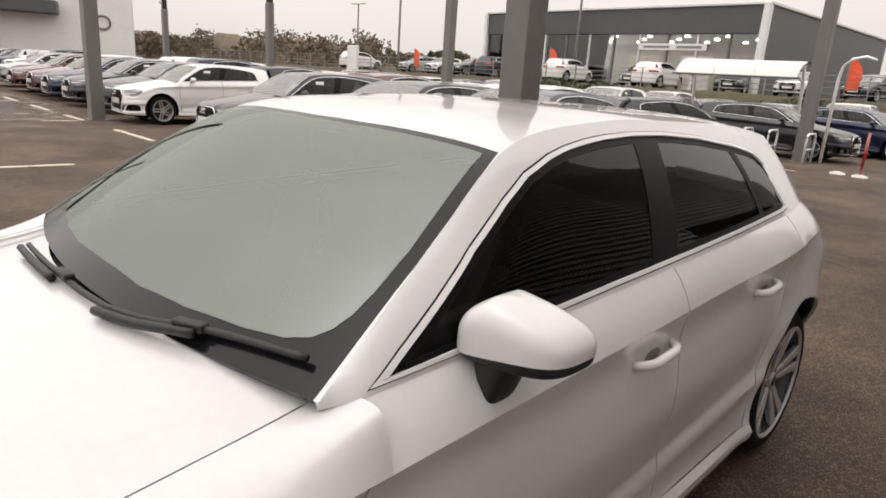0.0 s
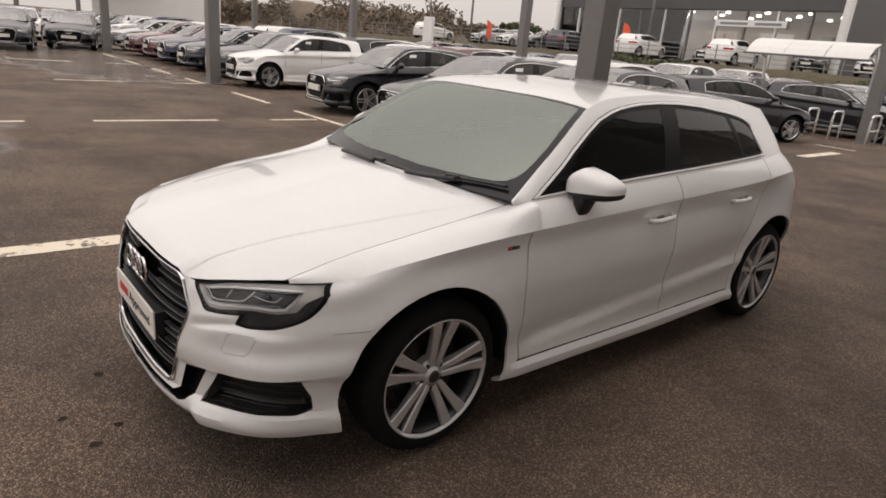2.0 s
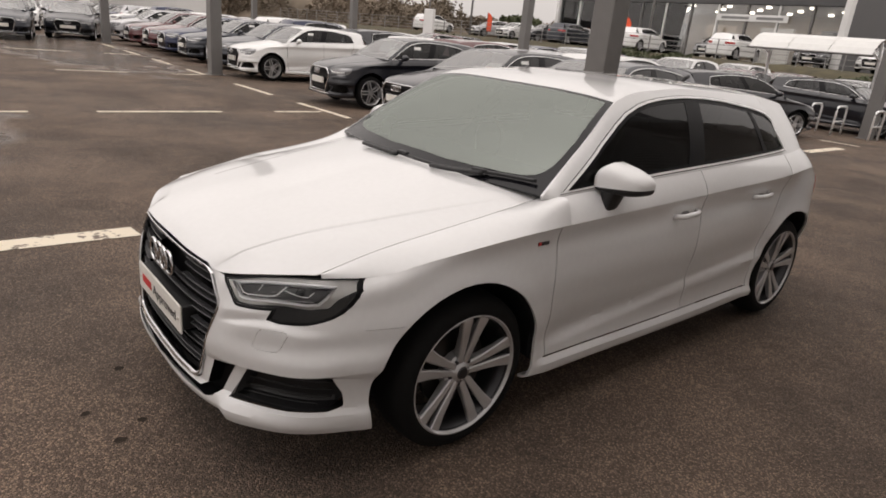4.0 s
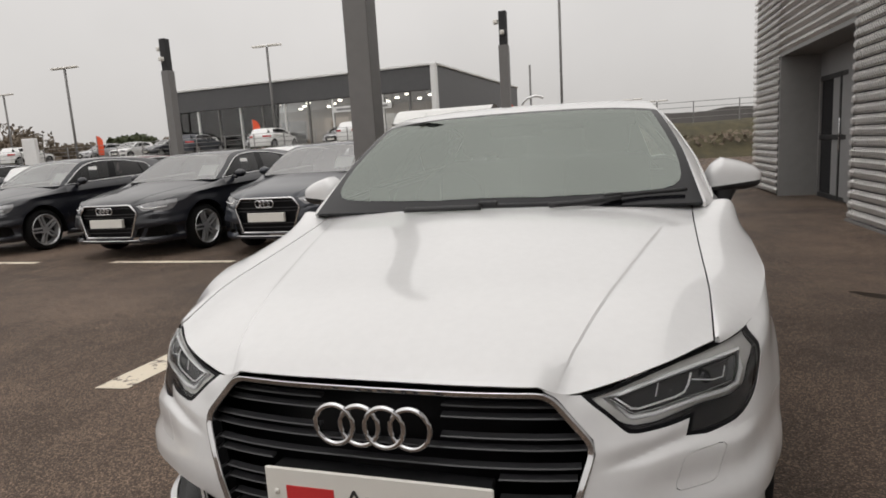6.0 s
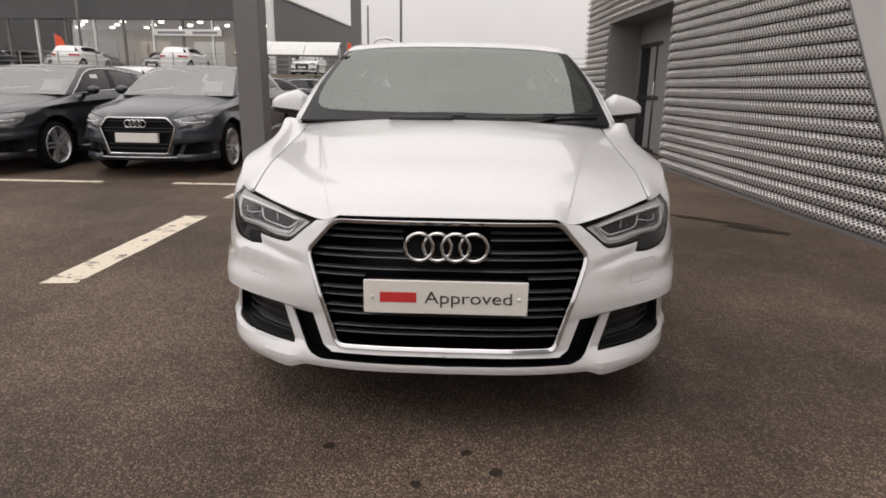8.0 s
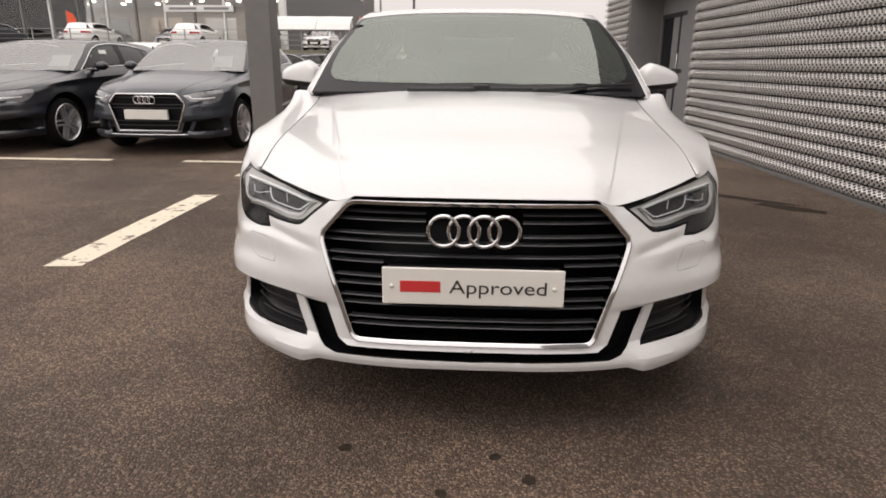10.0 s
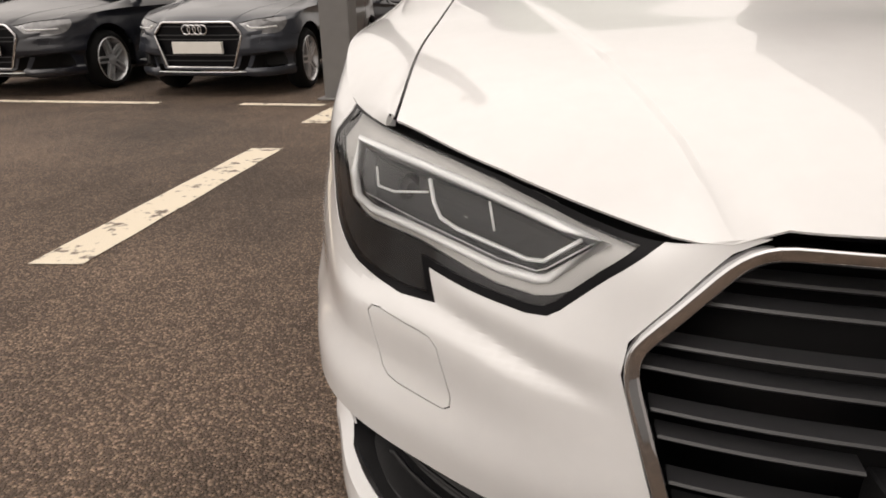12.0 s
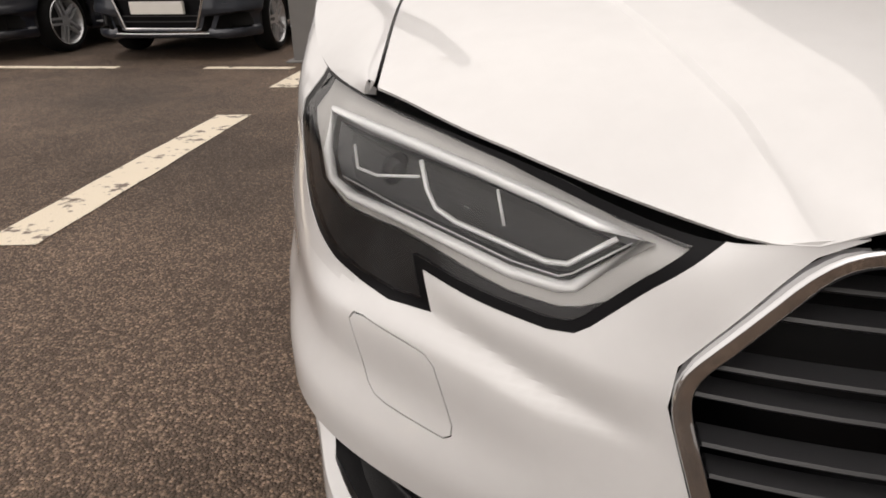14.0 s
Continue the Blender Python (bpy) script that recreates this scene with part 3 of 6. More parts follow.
def alloy_wheel(parent, place, side, spokes=5, twin=True, tyre=True):
    """A tyre on a spoked rim; x is the axle, the face looks along side."""
    m = Matrix.Translation(place) @ Matrix.Diagonal((side, 1, 1, 1))
    wheel = new("wheel")
    wheel.parent = parent
    wheel.matrix_local = Matrix.Translation(place)
    m = Matrix.Diagonal((side, 1, 1, 1))

    def add(name, bm, material, label="", smooth=True, angle=35):
        if side < 0:
            bmesh.ops.reverse_faces(bm, faces=list(bm.faces))
        return part(name, bm, material, wheel, label, smooth, angle)

    bm = bmesh.new()
    lathe(bm, [(-0.205, 0.225), (-0.21, 0.262), (-0.205, 0.295), (-0.18, 0.314), (-0.155, 0.319), (-0.11, 0.3195), (-0.06, 0.319), (-0.03, 0.313), (-0.008, 0.292), (0.0, 0.268), (-0.004, 0.248), (-0.018, 0.238), (-0.02, 0.232)], 64, m=m)
    add("tyre", bm, M_TYRE)
    bm = bmesh.new()
    lathe(bm, [(-0.012, 0.236), (-0.002, 0.244), (-0.003, 0.249), (-0.012, 0.250), (-0.02, 0.247)], 72, m=m, closed=True)
    add("rim", bm, M_ALLOY)
    bm = bmesh.new()
    lathe(bm, [(-0.014, 0.238), (-0.03, 0.228), (-0.06, 0.218), (-0.12, 0.214), (-0.2, 0.225)], 64, m=m)
    add("barrel", bm, M_ALLOY_DARK)
    bm = bmesh.new()
    lathe(bm, [(-0.10, 0.0), (-0.10, 0.155), (-0.085, 0.155), (-0.085, 0.06), (-0.07, 0.05), (-0.07, 0.0)], 48, m=m)
    add("brake_disc", bm, M_DISC)
    bm = bmesh.new()
    lathe(bm, [(-0.03, 0.0001), (-0.027, 0.030), (-0.032, 0.034), (-0.05, 0.072), (-0.08, 0.08)], 40, m=m)
    add("hub", bm, M_ALLOY)
    bm = bmesh.new()
    lathe(bm, [(-0.022, 0.0001), (-0.023, 0.022), (-0.030, 0.029)], 32, m=m)
    add("hub_cap", bm, M_ALLOY_DARK)
    for k in range(spokes):
        a = 2 * math.pi * k / spokes - 0.12
        turn = Matrix.Rotation(a, 4, "X")
        for s in ((-1, 1) if twin else (0,)):
            bm = bmesh.new()
            prof = []
            for r, off, w, x, d in ((0.040, 0.014, 0.027, -0.034, 0.045), (0.10, 0.021, 0.032, -0.026, 0.035), (0.17, 0.031, 0.040, -0.018, 0.026), (0.225, 0.042, 0.050, -0.010, 0.022), (0.243, 0.046, 0.056, -0.010, 0.02)):
                w = w * (1 if twin else 1.8)
                c = off * s
                prof.append([(x - 0.004, c - w / 2, r), (x, c - w / 2 + 0.005, r), (x, c + w / 2 - 0.005, r), (x - 0.004, c + w / 2, r), (x - d, c + w / 2 - 0.003, r), (x - d, c - w / 2 + 0.003, r)])
            vs = [[bm.verts.new(m @ (turn @ Vector(p))) for p in r] for r in prof]
            for p, q in zip(vs, vs[1:]):
                for i in range(6):
                    bm.faces.new((p[i], p[(i + 1) % 6], q[(i + 1) % 6], q[i]))
            bmesh.ops.recalc_face_normals(bm, faces=list(bm.faces))
            part("spoke", bm, M_ALLOY, wheel, "", True, 25)
        bm = bmesh.new()
        lathe(bm, [(-0.034, 0.0001), (-0.034, 0.007), (-0.046, 0.008)], 10, m=m @ Matrix.Rotation(a + math.pi / spokes, 4, "X") @ Matrix.Translation((0, 0, 0.052)))
        add("wheel_bolt", bm, M_ALLOY_DARK)
    return wheel


# ---- the white hatchback ----
from mathutils.bvhtree import BVHTree


def offset(poly, d):
    """The outline moved inwards by d."""
    n, out = len(poly), []
    area = sum(poly[k][0] * poly[(k + 1) % n][1] - poly[(k + 1) % n][0] * poly[k][1] for k in range(n))
    s = 1 if area > 0 else -1
    for k in range(n):
        p, a, b = Vector(poly[k]), Vector(poly[k - 1]), Vector(poly[(k + 1) % n])
        u, v = (p - a).normalized(), (b - p).normalized()
        nu, nv = Vector((-u.y, u.x)) * s, Vector((-v.y, v.x)) * s
        w = nu + nv
        w = w / max(0.35, w.length_squared) * 2 * d
        out.append((p.x + w.x, p.y + w.y))
    return out


def plan_y(x):
    c = curve(PLAN[:8], n=200)
    return float(np.interp(abs(x), c[:, 0], c[:, 1]))


def ease(w):
    """A smooth step from 0 to 1."""
    w = min(1.0, max(0.0, w))
    return w * w * (3 - 2 * w)


def shape_doors(bm):
    """The flares round the wheels and the crease low on the doors."""
    for v in bm.verts:
        x, y, z = v.co
        if x < 0.40:
            continue
        for cy in ARCHES:
            r = math.hypot(y - cy, z - WHEEL_Z)
            v.co.x += 0.010 * math.exp(-((r - ARCH_R) / 0.055) ** 2)
        if y < 0.6:
            # the blade's tip, and the ridge under the lamp
            tip = min(1, max(0, (x - 0.47) / 0.05)) * (1 - 0.8 * min(1, max(0, (x - 0.55) / 0.2)))
            v.co.y -= 0.016 * tip * min(1, max(0, (0.285 - z) / 0.03))
            v.co.z -= 0.016 * tip * min(1, max(0, (0.262 - z) / 0.05))
            ridge = np.interp(x, [0.46, 0.486, 0.51, 0.544, 0.574, 0.621, 0.669, 0.707, 0.80], [0.552, 0.561, 0.566, 0.573, 0.581, 0.586, 0.586, 0.577, 0.57])
            ledge = np.interp(x, [0.486, 0.54, 0.62, 0.70], [0.013, 0.016, 0.024, 0.030])
            fade = ease((x - 0.45) / 0.12) * ease((0.80 - x) / 0.08)
            bulge = 0.0125 * fade * (1 - ease((z - ridge) / ledge) if z > ridge else math.exp(-((ridge - z) / 0.055) ** 2))
            # the fold from the grille's corner to the lamp's notch
            fold = np.interp(x, [0.452, 0.505, 0.576, 0.622, 0.66], [0.604, 0.615, 0.627, 0.636, 0.64])
            reach = ease((x - 0.42) / 0.08) * ease((0.66 - x) / 0.08)
            bulge += 0.009 * reach * (max(0, 1 - (z - fold) / 0.06) if z > fold else 1 - ease((fold - z) / max(0.02, fold - ridge - 0.5 * ledge)))
            v.co.y -= bulge * 0.85
            v.co.x += bulge * 0.5
        if 1.2 < y < 3.2 and z < 0.284:
            v.co.x += 0.020 * min(1, (0.284 - z) / 0.03) * min(1, (y - 1.2) / 0.08) * min(1, (3.2 - y) / 0.08)
        if 1.2 < y < 3.25:
            line = 0.372 + 0.078 * (y - 1.33)
            fade = min(1, max(0, (y - 1.2) / 0.2)) * min(1, max(0, (3.25 - y) / 0.2))
            if z > line:
                v.co.x -= 0.022 * math.exp(-((z - line) / 0.14) ** 2) * fade
            else:
                v.co.x -= 0.022 * max(0, 1 - (line - z) / 0.048) * fade


def tag_faces(sheets):
    """Cuts the panels, lamps and openings into the skins and sorts the faces by panel."""
    low, wing, belt, side, top = (sheets[k] for k in ("low", "wing", "belt", "side", "top"))
    shape_doors(low)
    low.normal_update()
    out = {}
    skin_tree = BVHTree.FromBMesh(low)
    lamp_line = list(LAMP_TOP)
    for y, z in LAMP_END:
        brow = float(at_y(SHOULDER[3:12], [y])[0][2]) - 0.004
        p = skin_tree.ray_cast(Vector((3, y, min(z, brow))), Vector((-1, 0, 0)))[0]
        lamp_line.append((p.x, z))
    lamp_line += [p for p in LAMP_FOOT if p[0] < lamp_line[-1][0] - 0.005]

    def nose(c):
        return c.y < 0.66

    def flank(c):
        return c.x > 0.45

    def gone(bm, poly, axes, keep):
        bmesh.ops.delete(bm, geom=cut(bm, poly, axes, keep), context="FACES")

    half = [(-0.01, 0.76), (0.349, 0.76), (0.349, 0.723), (0.377, 0.706), (0.449, 0.625), (0.4535, 0.597), (0.3665, 0.312), (0.346, 0.294), (-0.01, 0.294)]
    gone(low, half, (0, 2), nose)
    gone(low, SLOT[:5] + [(-0.01, 0.250), (-0.01, 0.280)] + SLOT[7:], (0, 2), nose)
    cave = cut(low, INTAKE, (0, 2), nose)
    low.normal_update()
    out["intake"] = [[(v.co - v.normal * 0.0, v.normal.copy()) for v in f.verts] for f in cave]
    bmesh.ops.delete(low, geom=cave, context="FACES")
    for cy in ARCHES:
        gone(low, circle2(cy, WHEEL_Z, ARCH_R), (1, 2), flank)
    g = 0.0065
    door_gaps = [[(1.31, 1.0), (1.272, 0.93), (1.25, 0.86), (1.25, 0.62), (1.285, 0.285)], [(2.335, 1.06), (2.34, 0.86), (2.345, 0.5), (2.35, 0.285)],
                 [(3.31, 1.10), (3.28, 0.92), (3.20, 0.76), (3.115, 0.62), (3.07, 0.45), (3.06, 0.285)]]
    for line in door_gaps:
        gone(low, stroke(line, g), (1, 2), flank)
        gone(belt, stroke(line, g), (1, 2), flank)
    gone(low, stroke([(1.275, 0.285), (2.2, 0.282), (3.07, 0.286)], g), (1, 2), flank)
    gone(low, stroke([(0.40, 0.598), (0.64, 0.602)], 0.002), (1, 2), flank)
    gone(low, stroke([(3.80, 0.62), (4.0, 0.70), (4.4, 0.70)], g), (1, 2), lambda c: c.y > 3.7)
    rear = lambda c: c.y > 3.7
    tail_lamp = cut(low, [(3.80, 0.80), (4.4, 0.79), (4.4, 0.925), (3.80, 0.905)], (1, 2), rear)
    out["tail_lamp"] = [f for f in tail_lamp if f.calc_center_median().x > 0.38]
    washer = [(0.706, 0.577), (0.701, 0.584), (0.690, 0.586), (0.640, 0.582), (0.629, 0.580), (0.621, 0.573), (0.605, 0.524), (0.606, 0.514), (0.613, 0.509), (0.668, 0.512), (0.680, 0.515), (0.687, 0.522)]
    gone(low, stroke(washer + washer[:1], 0.0014), (0, 2), nose)
    cut(low, lamp_line, (0, 2), nose)
    lamp_low = [(0.44, 0.55), (0.448, 0.680), (0.514, 0.650), (0.53, 0.6465), (0.565, 0.648), (0.61, 0.656), (0.663, 0.663), (0.725, 0.662), (0.760, 0.672), (0.772, 0.704), (0.81, 0.765), (0.90, 0.70), (0.80, 0.55)]
    cut(low, lamp_low, (0, 2), nose)
    cut(low, LAMP_GUIDE, (0, 2), nose)
    rim = set(cut(low, offset(lamp_line, 0.008), (0, 2), nose))
    lamp = {f for f in low.faces if nose(f.calc_center_median()) and inside(lamp_line, f.calc_center_median().x, f.calc_center_median().z)}
    out["lamp_low"] = [f for f in lamp if f in rim and inside(lamp_low, f.calc_center_median().x, f.calc_center_median().z)]
    out["lamp_bezel"] = [f for f in lamp if f in rim and not inside(lamp_low, f.calc_center_median().x, f.calc_center_median().z) and not inside(LAMP_GUIDE, f.calc_center_median().x, f.calc_center_median().z)]
    out["lamp"], out["lamp_rim"] = [f for f in lamp if f in rim], [f for f in lamp if f not in rim]

    def beyond(line, c):
        return c.y > np.interp(c.z, [p[1] for p in line][::-1], [p[0] for p in line][::-1])

    names = ("bumper", "wing", "door_f", "door_r", "sill", "quarter", "tail_bumper")
    for k in names:
        out[k] = []
    taken = set(out["tail_lamp"])
    for f in low.faces:
        if f in lamp or f in taken:
            continue
        c = f.calc_center_median()
        if c.y < 0.66 and (c.z < 0.60 or c.x < 0.70):
            out["bumper"].append(f)
        elif c.y > 3.8 and c.z < np.interp(c.y, [3.8, 4.0, 4.4], [0.62, 0.70, 0.70]):
            out["tail_bumper"].append(f)
        elif 1.24 < c.y < 3.2 and c.z < 0.284:
            out["sill"].append(f)
        elif not beyond(door_gaps[0], c):
            out["wing"].append(f)
        elif not beyond(door_gaps[1], c):
            out["door_f"].append(f)
        elif not beyond(door_gaps[2], c):
            out["door_r"].append(f)
        else:
            out["quarter"].append(f)
    for f in belt.faces:
        c = f.calc_center_median()
        out["door_f" if not beyond(door_gaps[1], c) else "door_r" if not beyond(door_gaps[2], c) else "quarter"].append(f)
    out["wing"] += list(wing.faces)
    # side windows
    dlo = set(cut(side, GLASS_LINE, (1, 2), flank))
    cut(side, offset(GLASS_LINE, 0.0035), (1, 2), flank)
    cut(side, offset(GLASS_LINE, 0.013), (1, 2), flank)
    clear = set(cut(side, offset(GLASS_LINE, 0.028), (1, 2), flank))
    post = set(cut(side, [(2.19, 0.95), (2.33, 0.95), (2.575, 1.4), (2.435, 1.4)], (1, 2), flank))
    bar = set(cut(side, [(3.06, 0.95), (3.10, 0.95), (3.08, 1.4), (3.04, 1.4)], (1, 2), flank))
    dlo = {f for f in side.faces if inside(GLASS_LINE, f.calc_center_median().y, f.calc_center_median().z)}
    seal_line, inner_line, clear_line = offset(GLASS_LINE, 0.0035), offset(GLASS_LINE, 0.013), offset(GLASS_LINE, 0.028)
    for k in ("surround", "window_trim", "glass_f", "glass_r", "glass_q", "frame"):
        out[k] = []
    for f in side.faces:
        c = f.calc_center_median()
        if f not in dlo:
            out["frame"].append(f)
        elif not inside(seal_line, c.y, c.z):
            out["window_trim"].append(f)
        elif not inside(inner_line, c.y, c.z):
            out["surround"].append(f)
        elif f in post or f in bar or not inside(clear_line, c.y, c.z):
            out["window_trim"].append(f)
        else:
            out["glass_f" if c.y < 2.26 + 0.54 * (c.z - 0.95) else "glass_r" if c.y < 3.07 else "glass_q"].append(f)
    # windscreen
    screen = [(-0.01, 1.0), (0.62, 1.0), (0.762, 1.215), (0.711, 1.49), (0.667, 1.66), (0.618, 1.805), (0.42, 1.778), (0.2, 1.752), (-0.01, 1.742)]
    band = [(-0.01, 1.175), (0.20, 1.178), (0.373, 1.202), (0.528, 1.237), (0.62, 1.268), (0.663, 1.295), (0.684, 1.325), (0.692, 1.36), (0.691, 1.41), (0.676, 1.50), (0.594, 1.780), (0.42, 1.755), (0.2, 1.730), (-0.01, 1.720)]
    front = lambda c: c.y < 2.1
    scr = set(cut(top, screen, (0, 1), front))
    see = set(cut(top, band, (0, 1), front))
    scr = [f for f in top.faces if inside(screen, f.calc_center_median().x, f.calc_center_median().y)]
    out["screen"] = [f for f in scr if inside(band, f.calc_center_median().x, f.calc_center_median().y)]
    out["screen_band"] = [f for f in scr if not inside(band, f.calc_center_median().x, f.calc_center_median().y)]
    scr = set(scr)
    out["roof"] = [f for f in top.faces if f not in scr]
    for b in sheets.values():
        b.normal_update()
    return out


def text_mesh(word, size, name):
    c = bpy.data.curves.new(name, "FONT")
    c.body, c.size, c.align_x, c.align_y, c.extrude = word, size, "CENTER", "CENTER", 0.0006
    ob = bpy.data.objects.new(name, c)
    scene.collection.objects.link(ob)
    mesh = bpy.data.meshes.new_from_object(ob.evaluated_get(bpy.context.evaluated_depsgraph_get()))
    bpy.data.objects.remove(ob)
    mesh.name = name
    return mesh


def mirror_shell(car, side):
    """A door mirror: white cap over a black body on a stalk."""
    def blob(grow, lower):
        bm = bmesh.new()
        bmesh.ops.create_uvsphere(bm, u_segments=48, v_segments=32, radius=1)
        for v in bm.verts:
            x, y, z = v.co
            sx, sz, sy = (math.copysign(abs(q) ** e, q) for q, e in ((x, 0.44), (z, 0.62 if z > 0 else 0.42), (y, 0.6)))
            crown = float(np.interp(sx, [-1, -0.8, -0.4, 0.2, 0.7, 1], [0.040, 0.062, 0.083, 0.068, 0.048, 0.034]))
            floor = float(np.interp(sx, [-1, 0.4, 1], [0.046, 0.045, 0.036]))
            v.co = Vector((0.896 + sx * (0.104 + grow), 1.575 + sy * 0.085 * (0.7 if sy > 0 else 1) + 0.055 * (sx * 0.5 + 0.5), 1.022 + sz * ((crown if sz > 0 else floor) + grow)))
        bmesh.ops.bisect_plane(bm, geom=list(bm.verts) + list(bm.edges) + list(bm.faces), plane_co=(0.893, 0, 1.005), plane_no=(-0.10, 0, -1 if lower else 1) if not lower else (0.10, 0, -1), clear_inner=True)
        if side < 0:
            for v in bm.verts:
                v.co.x *= -1
            bmesh.ops.reverse_faces(bm, faces=list(bm.faces))
        return bm

    cap = part("mirror_housing", blob(0.002, False), M_WHITE, car, "white painted door mirror cap")
    part("mirror_base", blob(0.0, True), M_BLACK_TRIM, cap, "black plastic lower shell")
    bm = bmesh.new()
    rows = []
    for x0, x1, y0, y1, z in ((0.842, 0.868, 1.540, 1.600, 0.892), (0.838, 0.880, 1.530, 1.610, 0.915), (0.828, 0.895, 1.525, 1.620, 0.955), (0.815, 0.915, 1.525, 1.625, 0.990)):
        rows.append([(side * ((x0 + x1) / 2 + (x1 - x0) / 2 * math.copysign(abs(math.cos(a)) ** 0.6, math.cos(a))), (y0 + y1) / 2 + (y1 - y0) / 2 * math.copysign(abs(math.sin(a)) ** 0.6, math.sin(a)), z) for a in np.linspace(0, 2 * math.pi, 17)])
    grid(bm, rows)
    bm.faces.new([bm.verts.new(p) for p in rows[0][:-1]])
    bmesh.ops.recalc_face_normals(bm, faces=list(bm.faces))
    part("mirror_stalk", bm, M_BLACK_TRIM, cap)
    bm = bmesh.new()
    prism(bm, [(0.900 * side + 0.080 * math.cos(a) * side, 1.024 + 0.038 * math.sin(a)) for a in np.linspace(0, 2 * math.pi, 25)[:-1]], 1.637, 1.641)
    part("mirror_glass", bm, M_CHROME, cap)


def hero():
    car = new("hatchback_car")
    tagged(car, "white five-door hatchback with chrome-edged grille, freshly washed, parked on the forecourt", "car")
    sheets = skin(0.013)
    probe = BVHTree.FromBMesh(sheets["low"])
    side_probe = BVHTree.FromBMesh(sheets["side"])

    def face_pt(x, z, deep=0.0):
        p, n, *_ = probe.ray_cast(Vector((abs(x), -2, z)), Vector((0, 1, 0)))
        if p is None:
            p, n = Vector((abs(x), plan_y(x) + 0.03, z)), Vector((0, -1, 0))
        p = p - n * deep
        return Vector((math.copysign(p.x, x) if x else 0, p.y, p.z))

    def frame_y(x, z):
        return plan_y(x) + float(np.interp(z, [p[0] for p in LEAN], [p[1] for p in LEAN]))

    def flank_pt(y, z, out=0.0):
        p, n, *_ = probe.ray_cast(Vector((3, y, z)), Vector((-1, 0, 0)))
        return p + Vector((out, 0, 0))

    t = tag_faces(sheets)
    both = (1, -1)
    panel("front_bumper", t["bumper"], M_WHITE, car, sides=both, depth=0.004)
    panel("rear_bumper", t["tail_bumper"], M_WHITE, car, sides=both)
    panel("roof", t["roof"], M_WHITE, car, sides=both)
    bonnet = panel("bonnet", list(sheets["bonnet"].faces), M_WHITE, car, "white bonnet with two long creases", sides=both, depth=0.003)
    pane = [f for f in sheets["tail"].faces if f.calc_center_median().x < 0.47 and 1.03 < f.calc_center_median().z < 1.31]
    gate = panel("tailgate", [f for f in sheets["tail"].faces if f not in pane], M_WHITE, car, sides=both)
    panel("rear_window", pane, M_TINT, gate, "dark rear glass", sides=both, inset=0.004, flange=False)
    screen = panel("windscreen", t["screen"], M_SCREEN, car, "clear windscreen reflecting the pale sky", sides=both, flange=False)
    panel("screen_band", t["screen_band"], M_GLOSS_BLACK, screen, sides=both, inset=0.001)
    for s in both:
        one = (s,)
        panel("front_wing", t["wing"], M_WHITE, car, sides=one)
        door = panel("front_door", t["door_f"], M_WHITE, car, sides=one)
        back = panel("rear_door", t["door_r"], M_WHITE, car, sides=one)
        panel("side_skirt", t["sill"], M_WHITE, car, sides=one)
        panel("rear_quarter", t["quarter"], M_WHITE, car, sides=one)
        panel("roof_pillar", t["frame"], M_WHITE, car, sides=one)
        panel("window_surround", t["surround"], M_SATIN, car, "bright aluminium window strip", sides=one, inset=-0.003)
        panel("window_trim", t["window_trim"], M_PILLAR, car, sides=one, inset=0.004)
        panel("side_window", t["glass_f"], M_SIDE, car, sides=one, inset=0.006, flange=False)
        panel("side_window", t["glass_r"], M_TINT, car, "dark privacy glass", sides=one, inset=0.006, flange=False)
        panel("quarter_window", t["glass_q"], M_TINT, car, "dark privacy glass", sides=one, inset=0.006, flange=False)
        # headlamp
        lamp = panel("headlight", t["lamp"], M_LENS, car, "clear headlight with a thin bright light guide", sides=one, flange=False)
        lamp.visible_shadow = False
        panel("lamp_edge", t["lamp_rim"], M_PILLAR, lamp, sides=one, inset=0.001)
        panel("lower_mask", t["lamp_low"], M_LAMP_MASK, lamp, "dark lower edge", sides=one, inset=0.006, flange=False)
        panel("lamp_bezel", t["lamp_bezel"], M_BEZEL, lamp, "pale inner bezel", sides=one, inset=0.010, flange=False)
        panel("lamp_housing", t["lamp"] + t["lamp_rim"], M_LAMP_DARK, lamp, sides=one, inset=0.032, flange=False)
        bm = bmesh.new()
        tube(bm, [face_pt(s * x, z, 0.0058) for x, z in LAMP_GUIDE], 0.0048, 10, closed=True)
        part("light_guide", bm, M_DRL, lamp)
        bm = bmesh.new()
        tube(bm, [face_pt(s * x, z, 0.008) for x, z in ((0.643, 0.723), (0.636, 0.703), (0.628, 0.690), (0.610, 0.684), (0.564, 0.677), (0.539, 0.673), (0.524, 0.675), (0.491, 0.700))], 0.0023, 6)
        tube(bm, [face_pt(s * x, z, 0.008) for x, z in ((0.577, 0.716), (0.571, 0.691))], 0.0013, 6)
        tube(bm, [face_pt(s * x, z, 0.009) for x, z in ((0.716, 0.720), (0.711, 0.701), (0.688, 0.701), (0.645, 0.711))], 0.0014, 6)
        part("inner_guide", bm, M_DRL, lamp)
        bm = bmesh.new()
        tube(bm, [face_pt(s * x, z, 0.007) for x, z in ((0.728, 0.687), (0.664, 0.682), (0.610, 0.675), (0.564, 0.667), (0.530, 0.665), (0.521, 0.669), (0.481, 0.699))], 0.0009, 5)
        part("edge_line", bm, M_LAMP_IN, lamp)
        # the dark cells behind the guides
        bm = bmesh.new()
        rim = [(x, z) for x, z in offset(LAMP_GUIDE, 0.005)]
        vs = [face_pt(s * x, z, 0.012) for x, z in rim]
        rings = [vs]
